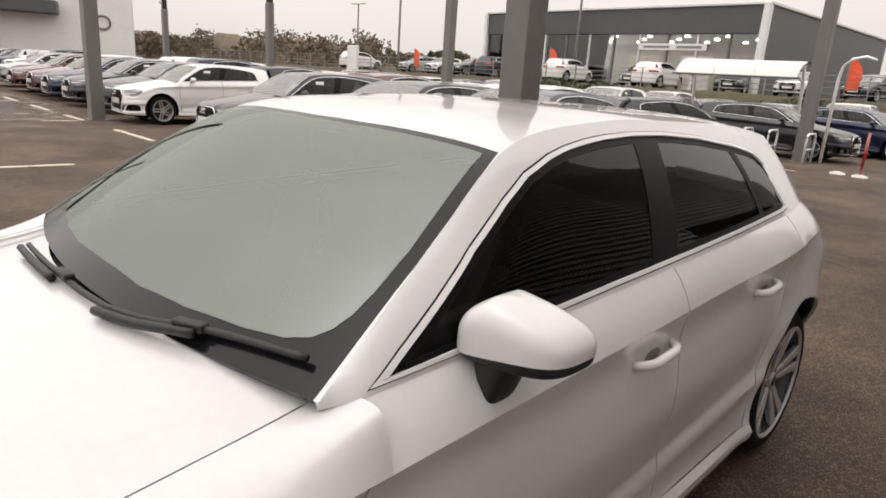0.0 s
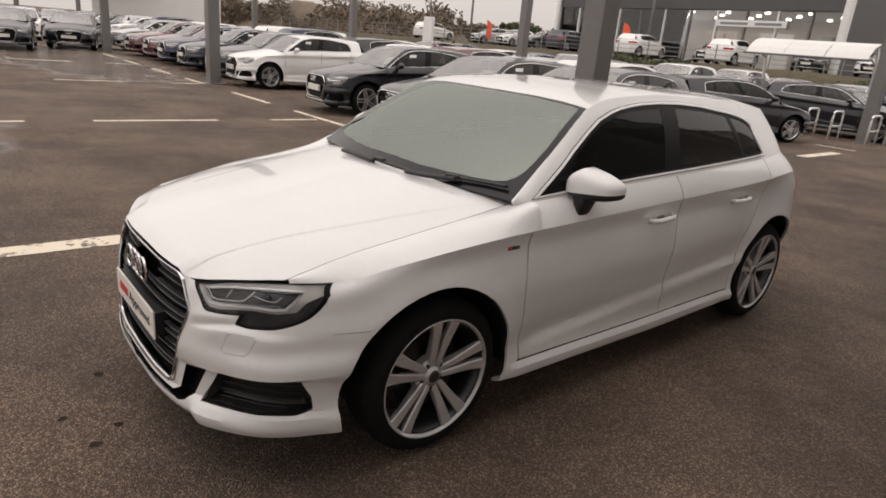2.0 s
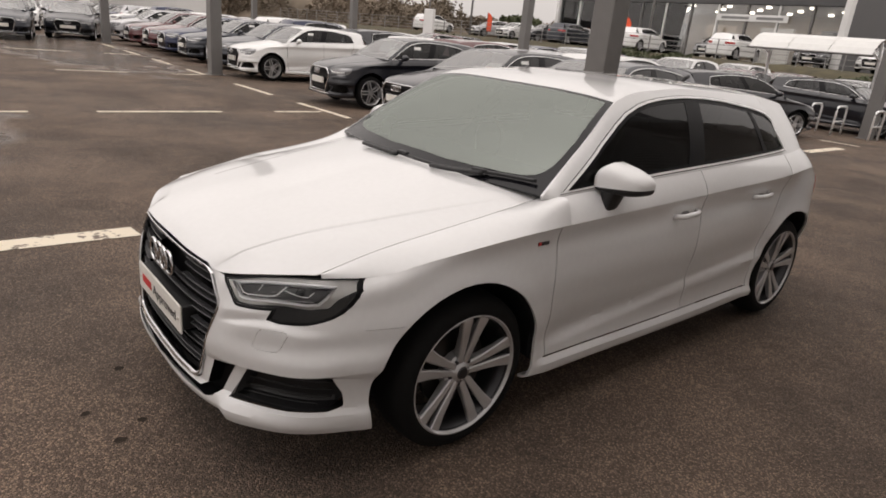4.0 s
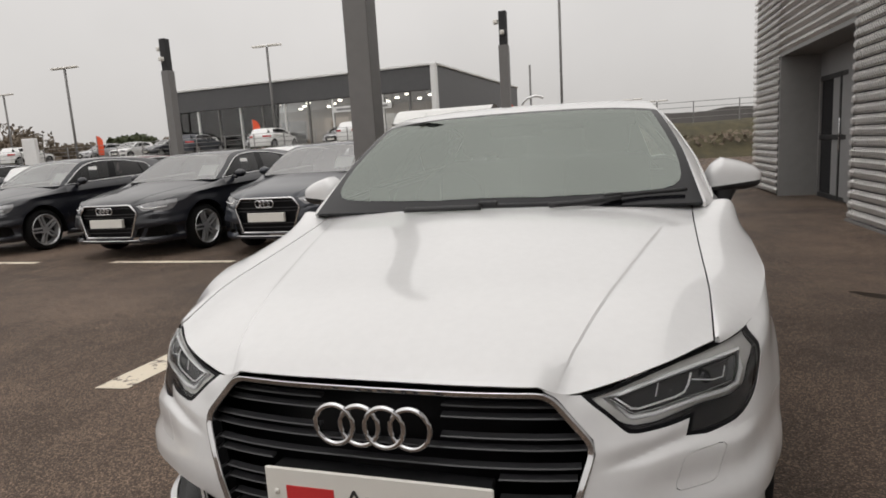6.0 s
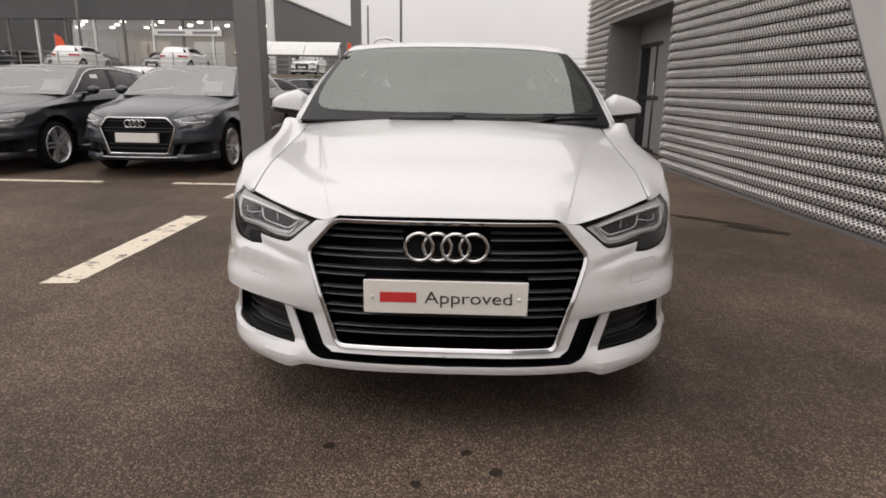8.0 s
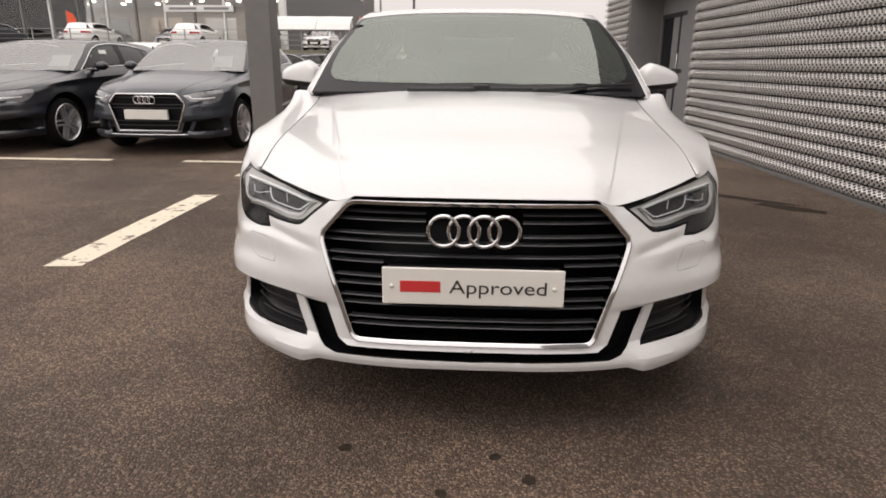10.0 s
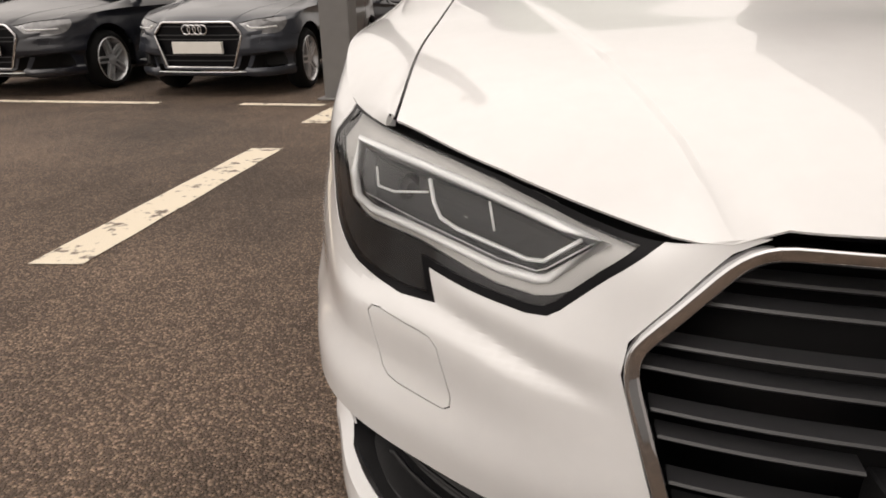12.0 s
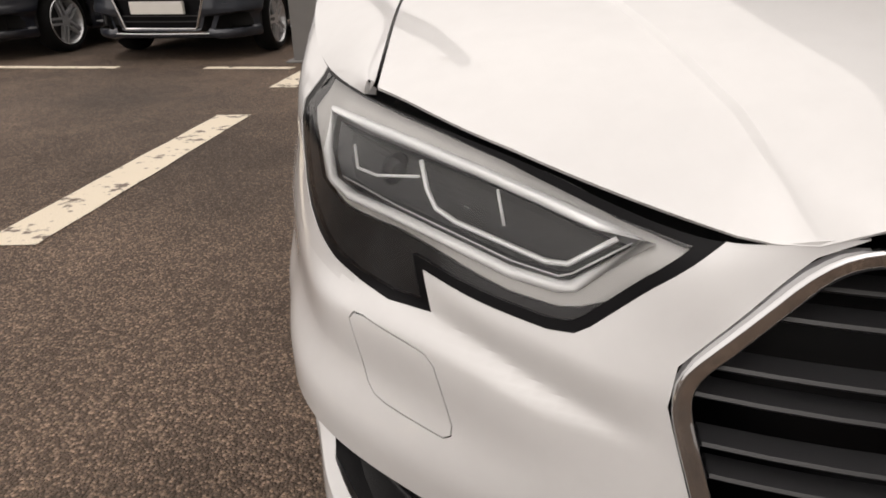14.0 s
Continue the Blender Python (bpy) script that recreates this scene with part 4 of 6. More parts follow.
        for w, d in ((0.06, 0.022), (0.25, 0.023), (0.45, 0.023), (0.65, 0.023), (0.85, 0.023), (0.98, 0.023)):
            rings.append([face_pt(s * (x + (0.61 - x) * w), z + (0.696 - z) * w, d) for x, z in rim])
        grid(bm, [[r[k % len(rim)] for r in rings] for k in range(len(rim) + 1)])
        bmesh.ops.recalc_face_normals(bm, faces=list(bm.faces))
        part("reflector", bm, M_LAMP_CELL, lamp, smooth=False)
        bm = bmesh.new()
        eye = face_pt(s * 0.682, 0.712, 0.030)
        bmesh.ops.create_uvsphere(bm, u_segments=24, v_segments=14, radius=0.017, matrix=Matrix.Translation(eye))
        part("projector", bm, M_GLOSS_BLACK, lamp, "dark round projector lens")
        # side intake
        bm = bmesh.new()
        for quad in t["intake"]:
            bm.faces.new([bm.verts.new(((p.x - n.x * 0.06) * s, p.y - n.y * 0.06, p.z)) for p, n in quad])
        for q in range(4):
            tube(bm, [face_pt(s * x, 0.30 + 0.028 * q, 0.035) for x in np.linspace(0.52, 0.77, 9)], 0.004, 4)
        rows = []
        for x, z in INTAKE + INTAKE[:1]:
            p = face_pt(s * x, z)
            rows.append([p + Vector((0, 0.004, 0)), Vector((p.x * 0.97, p.y + 0.10, p.z))])
        grid(bm, rows)
        part("air_intake", bm, M_BLACK_TRIM, car, "black honeycomb side intake")
        # handles
        for y0, y1, z0 in ((2.085, 2.285, 0.820), (2.88, 3.06, 0.850)):
            bm = bmesh.new()
            pts = [(y0, -0.002), (y0 + 0.02, 0.02), (y0 + 0.05, 0.033), (y1 - 0.05, 0.035), (y1 - 0.02, 0.026), (y1, 0.0)]
            tube(bm, [Vector((s * (flank_pt(y, z0 + 0.03 * (y - y0)).x + o), y, z0 + 0.06 * (y - y0))) for y, o in pts], 0.013, 10, flat=1.0)
            part("door_handle", bm, M_WHITE, door if y0 < 2.5 else back, smooth=True)
            # flat grey bulge, its colour standing in for the shaded hollow behind the handle
            bm = bmesh.new()
            bmesh.ops.create_uvsphere(bm, u_segments=20, v_segments=10, radius=1, matrix=Matrix.Translation((s * (flank_pt((y0 + y1) / 2, z0).x - 0.004), (y0 + y1) / 2, z0)) @ Matrix.Diagonal((0.006, 0.055, 0.030, 1)))
            part("handle_shade", bm, M_WALL_GREY, door if y0 < 2.5 else back)
        mirror_shell(car, s)
        # wheel wells
        for cy, axle in zip(ARCHES, (FRONT_AXLE, REAR_AXLE)):
            bm = bmesh.new()
            rows = []
            for a in np.linspace(-0.08, math.pi + 0.08, 30):
                y, z = cy + (ARCH_R + 0.004) * math.cos(a), WHEEL_Z + (ARCH_R + 0.004) * math.sin(a)
                edge = flank_pt(y, max(z, 0.30)).x - 0.012
                rows.append([(s * x, y, z) for x in (edge, 0.76, 0.5)])
            grid(bm, rows)
            bm.faces.new([bm.verts.new((s * 0.5, cy + 0.4 * math.cos(a), WHEEL_Z + 0.4 * math.sin(a))) for a in np.linspace(-0.4, math.pi + 0.4, 20)])
            part("wheel_well", bm, M_BLACK_TRIM, car)
            alloy_wheel(car, Vector((s * (0.872 if cy < 2 else 0.868), axle, 0.3205)), s)
        # badge on the wing
        bm = soft_box(-0.002, 0.002, 1.135, 1.198, 0.803, 0.818, 0.001, 1, Matrix.Translation((s * (flank_pt(1.165, 0.81).x + 0.001), 0, 0)))
        badge = part("wing_badge", bm, M_PRINT, car, "small dark badge with a red end")
        part("badge_end", soft_box(-0.002, 0.002, 1.136, 1.152, 0.8035, 0.8175, 0.001, 1, Matrix.Translation((s * (flank_pt(1.165, 0.81).x + 0.002), 0, 0))), M_PRINT_RED, badge)
        panel("tail_light", t["tail_lamp"], M_RED, car, "red tail light", sides=one, inset=-0.003)
    # grille
    bm = bmesh.new()
    back = offset(GRILLE[::-1], -0.005)
    prism(bm, back, 0.15, 0.155)
    rows = [[Vector((x, frame_y(x, z) + 0.006, z)), Vector((x, 0.15, z))] for x, z in back + back[:1]]
    grid(bm, rows)
    grille = part("grille", bm, M_PILLAR, car, "black slatted grille inside a chrome frame")
    for z in (0.346, 0.368, 0.411, 0.435, 0.472, 0.496, 0.538, 0.561, 0.597, 0.619, 0.658, 0.680):
        if abs(z - 0.483) < 0.058:
            spans = ((-1, -0.262), (0.262, 1))
        elif abs(z - 0.65) < 0.04:
            spans = ((-1, -0.14), (0.14, 1))
        else:
            spans = ((-1, 1),)
        w = float(np.interp(z, [0.314, 0.597, 0.624, 0.705], [0.360, 0.447, 0.445, 0.370])) - 0.012
        for a, b in spans:
            bm = bmesh.new()
            rows = []
            for x in np.linspace(max(-w, a), min(w, b), 20):
                y = frame_y(x, z) + 0.018
                rows.append([(x, y + 0.002, z + 0.0022), (x, y, z), (x, y + 0.002, z - 0.0022), (x, y + 0.020, z + 0.000), (x, y + 0.020, z + 0.005), (x, y + 0.002, z + 0.0022)])
            grid(bm, rows)
            bmesh.ops.recalc_face_normals(bm, faces=list(bm.faces))
            part("slat", bm, M_GREY_SLAT, grille, angle=50)
    bm = bmesh.new()
    fine = []
    for k, p in enumerate(GRILLE):
        q = GRILLE[(k + 1) % len(GRILLE)]
        m = max(3, int(math.hypot(q[0] - p[0], q[1] - p[1]) / 0.012))
        fine += [(p[0] + (q[0] - p[0]) * j / m, p[1] + (q[1] - p[1]) * j / m) for j in range(m)]
    for _ in range(2):
        fine = [tuple(0.25 * a + 0.5 * c + 0.25 * d for a, c, d in zip(fine[k - 1], fine[k], fine[(k + 1) % len(fine)])) for k in range(len(fine))]
    inner = offset(fine, 0.014)
    rows = []
    for (x0, z0), (x1, z1) in zip(fine + fine[:1], inner + inner[:1]):
        a, b = Vector((x0, frame_y(x0, z0) - 0.003, z0)), Vector((x1, frame_y(x1, z1) + 0.004, z1))
        arch = [a + (b - a) * (0.5 - 0.5 * math.cos(math.pi * k / 8)) + Vector((0, -0.005 * min(1, 2.2 * math.sin(math.pi * k / 8)), 0)) for k in range(9)]
        rows.append([a + Vector((0, 0.02, 0))] + arch + [b + Vector((0, 0.03, 0))])
    grid(bm, rows)
    bmesh.ops.recalc_face_normals(bm, faces=list(bm.faces))
    part("grille_frame", bm, M_CHROME, grille, "bright chrome frame")
    for k in range(4):
        bm = bmesh.new()
        tube(bm, ring(-0.0855 + 0.057 * k, 0.004 + (0.002 if k % 2 else 0), 0.643, 0.0435, 40), 0.0062, 10, closed=True)
        part("emblem_ring", bm, M_CHROME, grille)
    # black slot under the grille
    bm = bmesh.new()
    for s in both:
        rim = SLOT[:6][::-1] + []
        grid(bm, [[face_pt(s * x, z) + Vector((0, d, 0)) for d in (0.002, 0.06)] for x, z in rim])
        grid(bm, [[face_pt(s * x, z) + Vector((0, d, 0)) for d in (0.002, 0.06)] for x, z in SLOT[6:] + SLOT[:1]])
        ends = offset(SLOT, -0.012)
        grid(bm, [[Vector((s * x, plan_y(x) + 0.05, z)) for x, z in (p, q)] for p, q in zip([ends[5], ends[4], ends[3], ends[2], ends[1]], [ends[6], ends[7], ends[8], (ends[8][0] + 0.02, 0.33), ends[0]])])
    part("lower_slot", bm, M_PILLAR, car)
    # number plate board
    bm = soft_box(-0.26, 0.26, -0.014, -0.006, 0.428, 0.539, 0.003, 1)
    plate = part("number_plate", bm, M_PLATE, car, "white dealer plate with red and dark lettering", smooth=False)
    bm = soft_box(-0.25, 0.25, -0.006, 0.05, 0.44, 0.53, 0.002, 1)
    part("plate_bracket", bm, M_BLACK_TRIM, plate, smooth=False)
    mesh = text_mesh("Approved", 0.062, "lettering")
    mesh.transform(Matrix.Translation((0.073, -0.0152, 0.482)) @ Matrix.Rotation(radians(90), 4, "X") @ Matrix.Diagonal((1.12, 0.92, 1, 1)))
    link("lettering", mesh, M_PRINT, plate, smooth=False)
    bm = soft_box(-0.208, -0.092, -0.0155, -0.0140, 0.466, 0.500, 0.0005, 1)
    part("word_bar", bm, M_PRINT_RED, plate, "red bar", smooth=False)
    for s in both:
        bm = bmesh.new()
        lathe(bm, [(-0.0035, 0.0001), (-0.0035, 0.006), (0, 0.0065)], 14, m=Matrix.Translation((s * 0.232, -0.0145, 0.483)) @ Matrix.Rotation(radians(90), 4, "Z"))
        part("plate_screw", bm, M_PLATE, plate)
    # cowl and wipers
    bm = bmesh.new()
    w = np.linspace(-1, 1, 40)
    grid(bm, [[(0.74 * u, y + d * u * u, z - 0.02 * u * u) for u in w] for y, d, z in ((1.06, 0.21, 0.950), (1.13, 0.18, 0.957), (1.21, 0.16, 0.968))])
    outward(bm)
    part("scuttle", bm, M_BLACK_TRIM, car)
    for blade, knuckle in (([(0.24, 1.098, 0.992), (0.34, 1.128, 0.994), (0.48, 1.188, 1.004), (0.56, 1.215, 1.008), (0.63, 1.237, 1.010), (0.705, 1.260, 1.012)], (0.455, 1.176, 1.006)), ([(-0.30, 1.092, 0.990), (-0.17, 1.086, 0.992), (0.0, 1.086, 0.993), (0.13, 1.090, 0.992), (0.27, 1.104, 0.991)], (0.02, 1.088, 0.999))):
        bm = bmesh.new()
        line = curve(blade, n=24)
        tube(bm, [tuple(p) for p in line], 0.0075, 6)
        tube(bm, [tuple(p + np.array([0.0, -0.018, -0.004])) for p in line[:13]], 0.010, 6)
        wiper = part("wiper", bm, M_BLACK_TRIM, car)
        part("knuckle", soft_box(-0.035, 0.035, -0.012, 0.012, -0.008, 0.010, 0.005, 2, Matrix.Translation(knuckle) @ Matrix.Rotation(radians(24 if knuckle[0] > 0.2 else 2), 4, "Z")), M_BLACK_TRIM, wiper)
    # inside
    bm = bmesh.new()
    for k in ("low", "wing", "bonnet", "belt"):
        for f in sheets[k].faces:
            c = f.calc_center_median()
            if k == "low" and (c.y < 0.7 or c.z < 0.3):
                continue
            for s in both:
                vs = [bm.verts.new(((v.co.x - v.normal.x * 0.035) * s, v.co.y - v.normal.y * 0.035, v.co.z - v.normal.z * 0.035)) for v in f.verts]
                bm.faces.new(vs)
    part("inner_shell", bm, M_DARK, car)
    bm = soft_box(-0.66, 0.66, 0.55, 3.95, 0.20, 0.28, 0.02)
    part("floor_pan", bm, M_DARK, car)
    bm = bmesh.new()
    grid(bm, [[(u * 0.80, y + d * u * u, z) for u in np.linspace(-1, 1, 24)] for y, d, z in ((1.20, 0.12, 0.945), (1.45, 0.08, 0.965), (1.72, 0.03, 0.955), (1.78, 0.02, 0.90), (1.74, 0.02, 0.60))])
    part("dashboard", bm, M_CABIN, car)
    for x in (-0.37, 0.37):
        bm = bmesh.new()
        for b in (soft_box(x - 0.25, x + 0.25, 1.95, 2.48, 0.42, 0.58, 0.05, 3), soft_box(x - 0.24, x + 0.24, -0.07, 0.07, 0.0, 0.62, 0.05, 3, Matrix.Translation((0, 2.48, 0.52)) @ Matrix.Rotation(radians(-16), 4, "X")), soft_box(x - 0.13, x + 0.13, -0.05, 0.05, 0.0, 0.19, 0.045, 3, Matrix.Translation((0, 2.70, 1.14)) @ Matrix.Rotation(radians(-12), 4, "X"))):
            me = bpy.data.meshes.new("tmp")
            b.to_mesh(me)
            b.free()
            bm.from_mesh(me)
            bpy.data.meshes.remove(me)
        part("front_seat", bm, M_CABIN, car)
    bm = soft_box(-0.62, 0.62, -0.08, 0.08, 0, 0.62, 0.06, 3, Matrix.Translation((0, 3.32, 0.50)) @ Matrix.Rotation(radians(-18), 4, "X"))
    part("rear_seat", bm, M_CABIN, car)
    for x in (-0.36, 0.36):
        bm = soft_box(x - 0.12, x + 0.12, -0.04, 0.04, 0, 0.15, 0.04, 3, Matrix.Translation((0, 3.54, 1.10)) @ Matrix.Rotation(radians(-10), 4, "X"))
        part("rear_headrest", bm, M_CABIN, car)
    bm = bmesh.new()
    tube(bm, [(Matrix.Translation((-0.37, 1.92, 0.93)) @ Matrix.Rotation(radians(-25), 4, "X")) @ Vector(p) for p in ring(0, 0, 0, 0.182, 36)], 0.014, 8, closed=True)
    part("steering_wheel", bm, M_CABIN, car)
    bm = bmesh.new()
    tube(bm, [(0, 3.40, 1.385), (0, 3.42, 1.41), (0, 3.46, 1.425)], 0.014, 8)
    part("roof_aerial", bm, M_BLACK_TRIM, car)
    part("paper_card", soft_box(-0.56, -0.47, 1.372, 1.375, 0.975, 1.045, 0.002, 1, Matrix.Translation((0, -0.02, 0.01))), M_PLATE, car, "small white card behind the windscreen", smooth=False)
    bm = soft_box(-0.12, 0.12, 1.80, 1.83, 1.240, 1.297, 0.012, 2)
    part("rear_view_mirror", bm, M_BLACK_TRIM, car)
    bm = bmesh.new()
    grid(bm, [[(x, y, z) for x in np.linspace(-0.53, 0.53, 10)] for y, z in ((1.95, 1.30), (2.4, 1.35), (2.9, 1.35), (3.5, 1.29))])
    part("headlining", bm, M_CABIN, car)
    for b in sheets.values():
        b.free()
    return car


HERO = hero()
HERO.matrix_world = pose(0.004, 0, 0, 0, 0, -0.25)


# ---- ground and markings ----
def ground():
    bm = bmesh.new()
    bmesh.ops.create_grid(bm, x_segments=4, y_segments=4, size=900)
    return tagged(part("ground", bm, M_ASPHALT), "dark brown-grey asphalt forecourt, worn and stained", "ground", kind="structure")


def marking(x0, x1, y0, y1, skew=0.0):
    """One worn painted dash, a few millimetres thick."""
    bm = bmesh.new()
    long_x = x1 - x0 > y1 - y0
    n = 26
    rows = []
    for k in range(n + 1):
        w = k / n
        j = 0.006 * noise.noise(Vector((w * 9, x0, y0)))
        i = 0.006 * noise.noise(Vector((w * 9, x1, y1 + 7)))
        if long_x:
            rows.append([(x0 + (x1 - x0) * w, y0 + j, 0.004), (x0 + (x1 - x0) * w + skew, y1 + i, 0.004)])
        else:
            rows.append([(x0 + j, y0 + (y1 - y0) * w, 0.004), (x1 + i, y0 + (y1 - y0) * w + skew, 0.004)])
    grid(bm, rows)
    bmesh.ops.recalc_face_normals(bm, faces=list(bm.faces))
    for f in bm.faces:
        if f.normal.z < 0:
            f.normal_flip()
    ob = part("parking_line", bm, M_LINE)
    return tagged(ob, "worn cream painted dash on the asphalt", "road marking", "bay markings", "structure")


ground()
for y0, y1 in ((-4.4, -2.4), (-1.55, 0.455), (1.475, 3.43), (4.34, 5.50)):
    marking(-2.36, -2.15, y0, y1, 0.02)
marking(-2.72, -2.50, 13.1, 15.0, 0.02)
for c, runs in ((-7.97, ((-1.9, 0.57), (1.42, 3.27), (4.2, 5.1))), (-14.2, ((-1.0, 0.5), (1.9, 3.4), (4.4, 5.1))), (-20.2, ((1.6, 3.3), (4.2, 5.1)))):
    for y0, y1 in runs:
        marking(c - 0.06, c + 0.06, y0, y1)
for x0, x1 in ((-3.28, -2.46), (-5.95, -4.12), (-9.15, -7.2), (-12.3, -10.35), (-15.7, -14.3), (-18.8, -17.0), (-22.0, -20.2), (-25.1, -23.3)):
    marking(x0, x1, 5.20 if x0 > -7 else 5.18, 5.32 if x0 > -7 else 5.30)
marking(-3.5, -2.6, 16.1, 16.22)


def stain(x, y, rx, ry, turn, label, seed):
    """A thin irregular dark film on the ground."""
    bm = bmesh.new()
    q = Matrix.Translation((x, y, 0.0025)) @ Matrix.Rotation(radians(turn), 4, "Z")
    vs = []
    for k in range(40):
        a = 2 * math.pi * k / 40
        w = 1 + 0.35 * noise.noise(Vector((math.cos(a) * 1.6, math.sin(a) * 1.6, seed)))
        vs.append(bm.verts.new(q @ Vector((rx * w * math.cos(a), ry * w * math.sin(a), 0))))
    bm.faces.new(vs)
    ob = part("oil_stain", bm, M_OIL, smooth=False)
    return tagged(ob, label, "stain", "oil stains", "structure")


M_OIL = mat("oil_film", (0.035, 0.027, 0.021), 0.85, var=0.5, scale=60, bump=0.4, bscale=170, spec=0.1)
for k, (x, y, r) in enumerate(((-0.36, -0.10, 0.03), (0.08, -0.12, 0.026), (0.17, -0.22, 0.03), (-0.07, -0.29, 0.024))):
    stain(x, y, r * 0.75, r * 0.6, 40 * k, "small dark oil spot on the asphalt", k)
stain(2.33, 3.70, 0.42, 0.07, -38, "long dark damp streak on the asphalt beside the wall", 11)
stain(2.56, 3.35, 0.26, 0.09, -38, "dark damp streak on the asphalt beside the wall", 12)


# ---- the mesh-clad building beside the car ----
def mesh_metal():
    """Expanded metal: bright strands round diamond holes."""
    m = mat("expanded_metal", (0.74, 0.72, 0.70), 0.42, 0.75, var=0.1, scale=9)
    n, l = m.node_tree.nodes, m.node_tree.links
    b, out = n["Principled BSDF"], n["Material Output"]
    uv = n.new("ShaderNodeUVMap")
    sep = n.new("ShaderNodeSeparateXYZ")
    l.new(uv.outputs[0], sep.inputs[0])

    def op(kind, a, c=None):
        q = n.new("ShaderNodeMath")
        q.operation = kind
        for k, v in enumerate((a, c)):
            if v is None:
                continue
            if isinstance(v, (int, float)):
                q.inputs[k].default_value = v
            else:
                l.new(v, q.inputs[k])
        return q.outputs[0]

    u, v = op("MULTIPLY", sep.outputs[0], 1 / 0.066), op("MULTIPLY", sep.outputs[1], 1 / 0.046)
    a = op("ABSOLUTE", op("SUBTRACT", op("FRACT", op("ADD", u, v)), 0.5))
    c = op("ABSOLUTE", op("SUBTRACT", op("FRACT", op("SUBTRACT", u, v)), 0.5))
    hole = op("MULTIPLY", op("LESS_THAN", a, 0.31), op("LESS_THAN", c, 0.31))
    tr, mix = n.new("ShaderNodeBsdfTransparent"), n.new("ShaderNodeMixShader")
    l.new(hole, mix.inputs[0])
    l.new(b.outputs[0], mix.inputs[1])
    l.new(tr.outputs[0], mix.inputs[2])
    l.new(mix.outputs[0], out.inputs["Surface"])
    return m


M_EXPANDED = mesh_metal()
WALL_SKEW = -0.035


def wall_x(y):
    return 3.12 + WALL_SKEW * (y - 7.8)


M_JAMB = mat("grey_jamb", (0.20, 0.195, 0.19), 0.5, var=0.08)
M_PALE_WALL = mat("pale_render", (0.52, 0.51, 0.50), 0.6, var=0.06)


def clad_wall():
    wall = new("wall_east")
    tagged(wall, "building wall clad in folded bands of expanded aluminium mesh", "wall", kind="structure")

    def slab(name, y0, y1, z0, z1, d0, d1, material):
        bm = bmesh.new()
        p = [(wall_x(y) + d, y, z) for z in (z0, z1) for y, d in ((y0, d0), (y1, d0), (y1, d1), (y0, d1))]
        vs = [bm.verts.new(q) for q in p]
        for q in ((0, 1, 2, 3), (7, 6, 5, 4), (0, 4, 5, 1), (1, 5, 6, 2), (2, 6, 7, 3), (3, 7, 4, 0)):
            bm.faces.new([vs[k] for k in q])
        bmesh.ops.recalc_face_normals(bm, faces=list(bm.faces))
        return part(name, bm, material, wall, smooth=False)

    pitch = 0.128
    for k in range(43):
        z = 0.03 + pitch * k
        for y0, y1 in ((2.0, 7.8), (11.3, 13.3)):
            a = y0
            rake = 1 / 1.5 if y0 < 3 else 0.0
            if y0 < 3:
                a = 3.05 + (z - 0.95) * rake
                if a > y1 - 0.3:
                    continue
            bm = bmesh.new()
            uvl = bm.loops.layers.uv.new("UVMap")
            prof = ((-0.004, 0.0), (-0.042, 0.024), (-0.042, 0.070), (0.0, pitch - 0.012))
            run = np.concatenate([[0], np.cumsum([math.hypot(q[0] - p[0], q[1] - p[1]) for p, q in zip(prof, prof[1:])])])
            ys = np.linspace(a, y1, 6)
            vs = [[bm.verts.new((wall_x(y) + d, y + (h * rake if y == a else 0), z + h)) for d, h in prof] for y in ys]
            for i in range(5):
                for j in range(3):
                    f = bm.faces.new((vs[i][j], vs[i][j + 1], vs[i + 1][j + 1], vs[i + 1][j]))
                    for lo, (yy, vv) in zip(f.loops, ((ys[i], run[j]), (ys[i], run[j + 1]), (ys[i + 1], run[j + 1]), (ys[i + 1], run[j]))):
                        lo[uvl].uv = (yy, vv + k * 0.2)
            part("slat", bm, M_EXPANDED, wall, smooth=False)
            # near-black sheet close behind the mesh, its colour standing in for the shade within
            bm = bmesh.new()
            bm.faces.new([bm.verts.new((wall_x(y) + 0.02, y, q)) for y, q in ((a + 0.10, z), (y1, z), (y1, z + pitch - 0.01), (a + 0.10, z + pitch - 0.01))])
            part("shade_sheet", bm, M_DARK, wall, smooth=False)
        if k > 18:
            bm = bmesh.new()
            uvl = bm.loops.layers.uv.new("UVMap")
            vs = [bm.verts.new((wall_x(y) + d, y, z + h)) for y in (7.8, 11.3) for d, h in ((-0.004, 0), (-0.055, 0.05), (0, pitch - 0.012))]
            for q in ((0, 1, 4, 3), (1, 2, 5, 4)):
                f = bm.faces.new([vs[i] for i in q])
                for lo in f.loops:
                    lo[uvl].uv = (lo.vert.co.y, lo.vert.co.z)
            part("slat", bm, M_EXPANDED, wall, smooth=False)
    # pale return panel beyond the raking edge
    bm = bmesh.new()
    edge = [(3.05 + (z - 0.95) / 1.5, z) for z in (0.0, 5.5)]
    out = [(-6.0, 5.5), (-6.0, 0.0)]
    for d in (-0.06, -0.02):
        bm.faces.new([bm.verts.new((wall_x(y) + d, y, z)) for y, z in edge + out])
    grid(bm, [[(wall_x(y) + d, y, z) for d in (-0.06, -0.02)] for y, z in edge + out + edge[:1]])
    bmesh.ops.recalc_face_normals(bm, faces=list(bm.faces))
    part("return_panel", bm, M_PALE_WALL, wall, "plain pale metal panel", smooth=False)
    bm = bmesh.new()
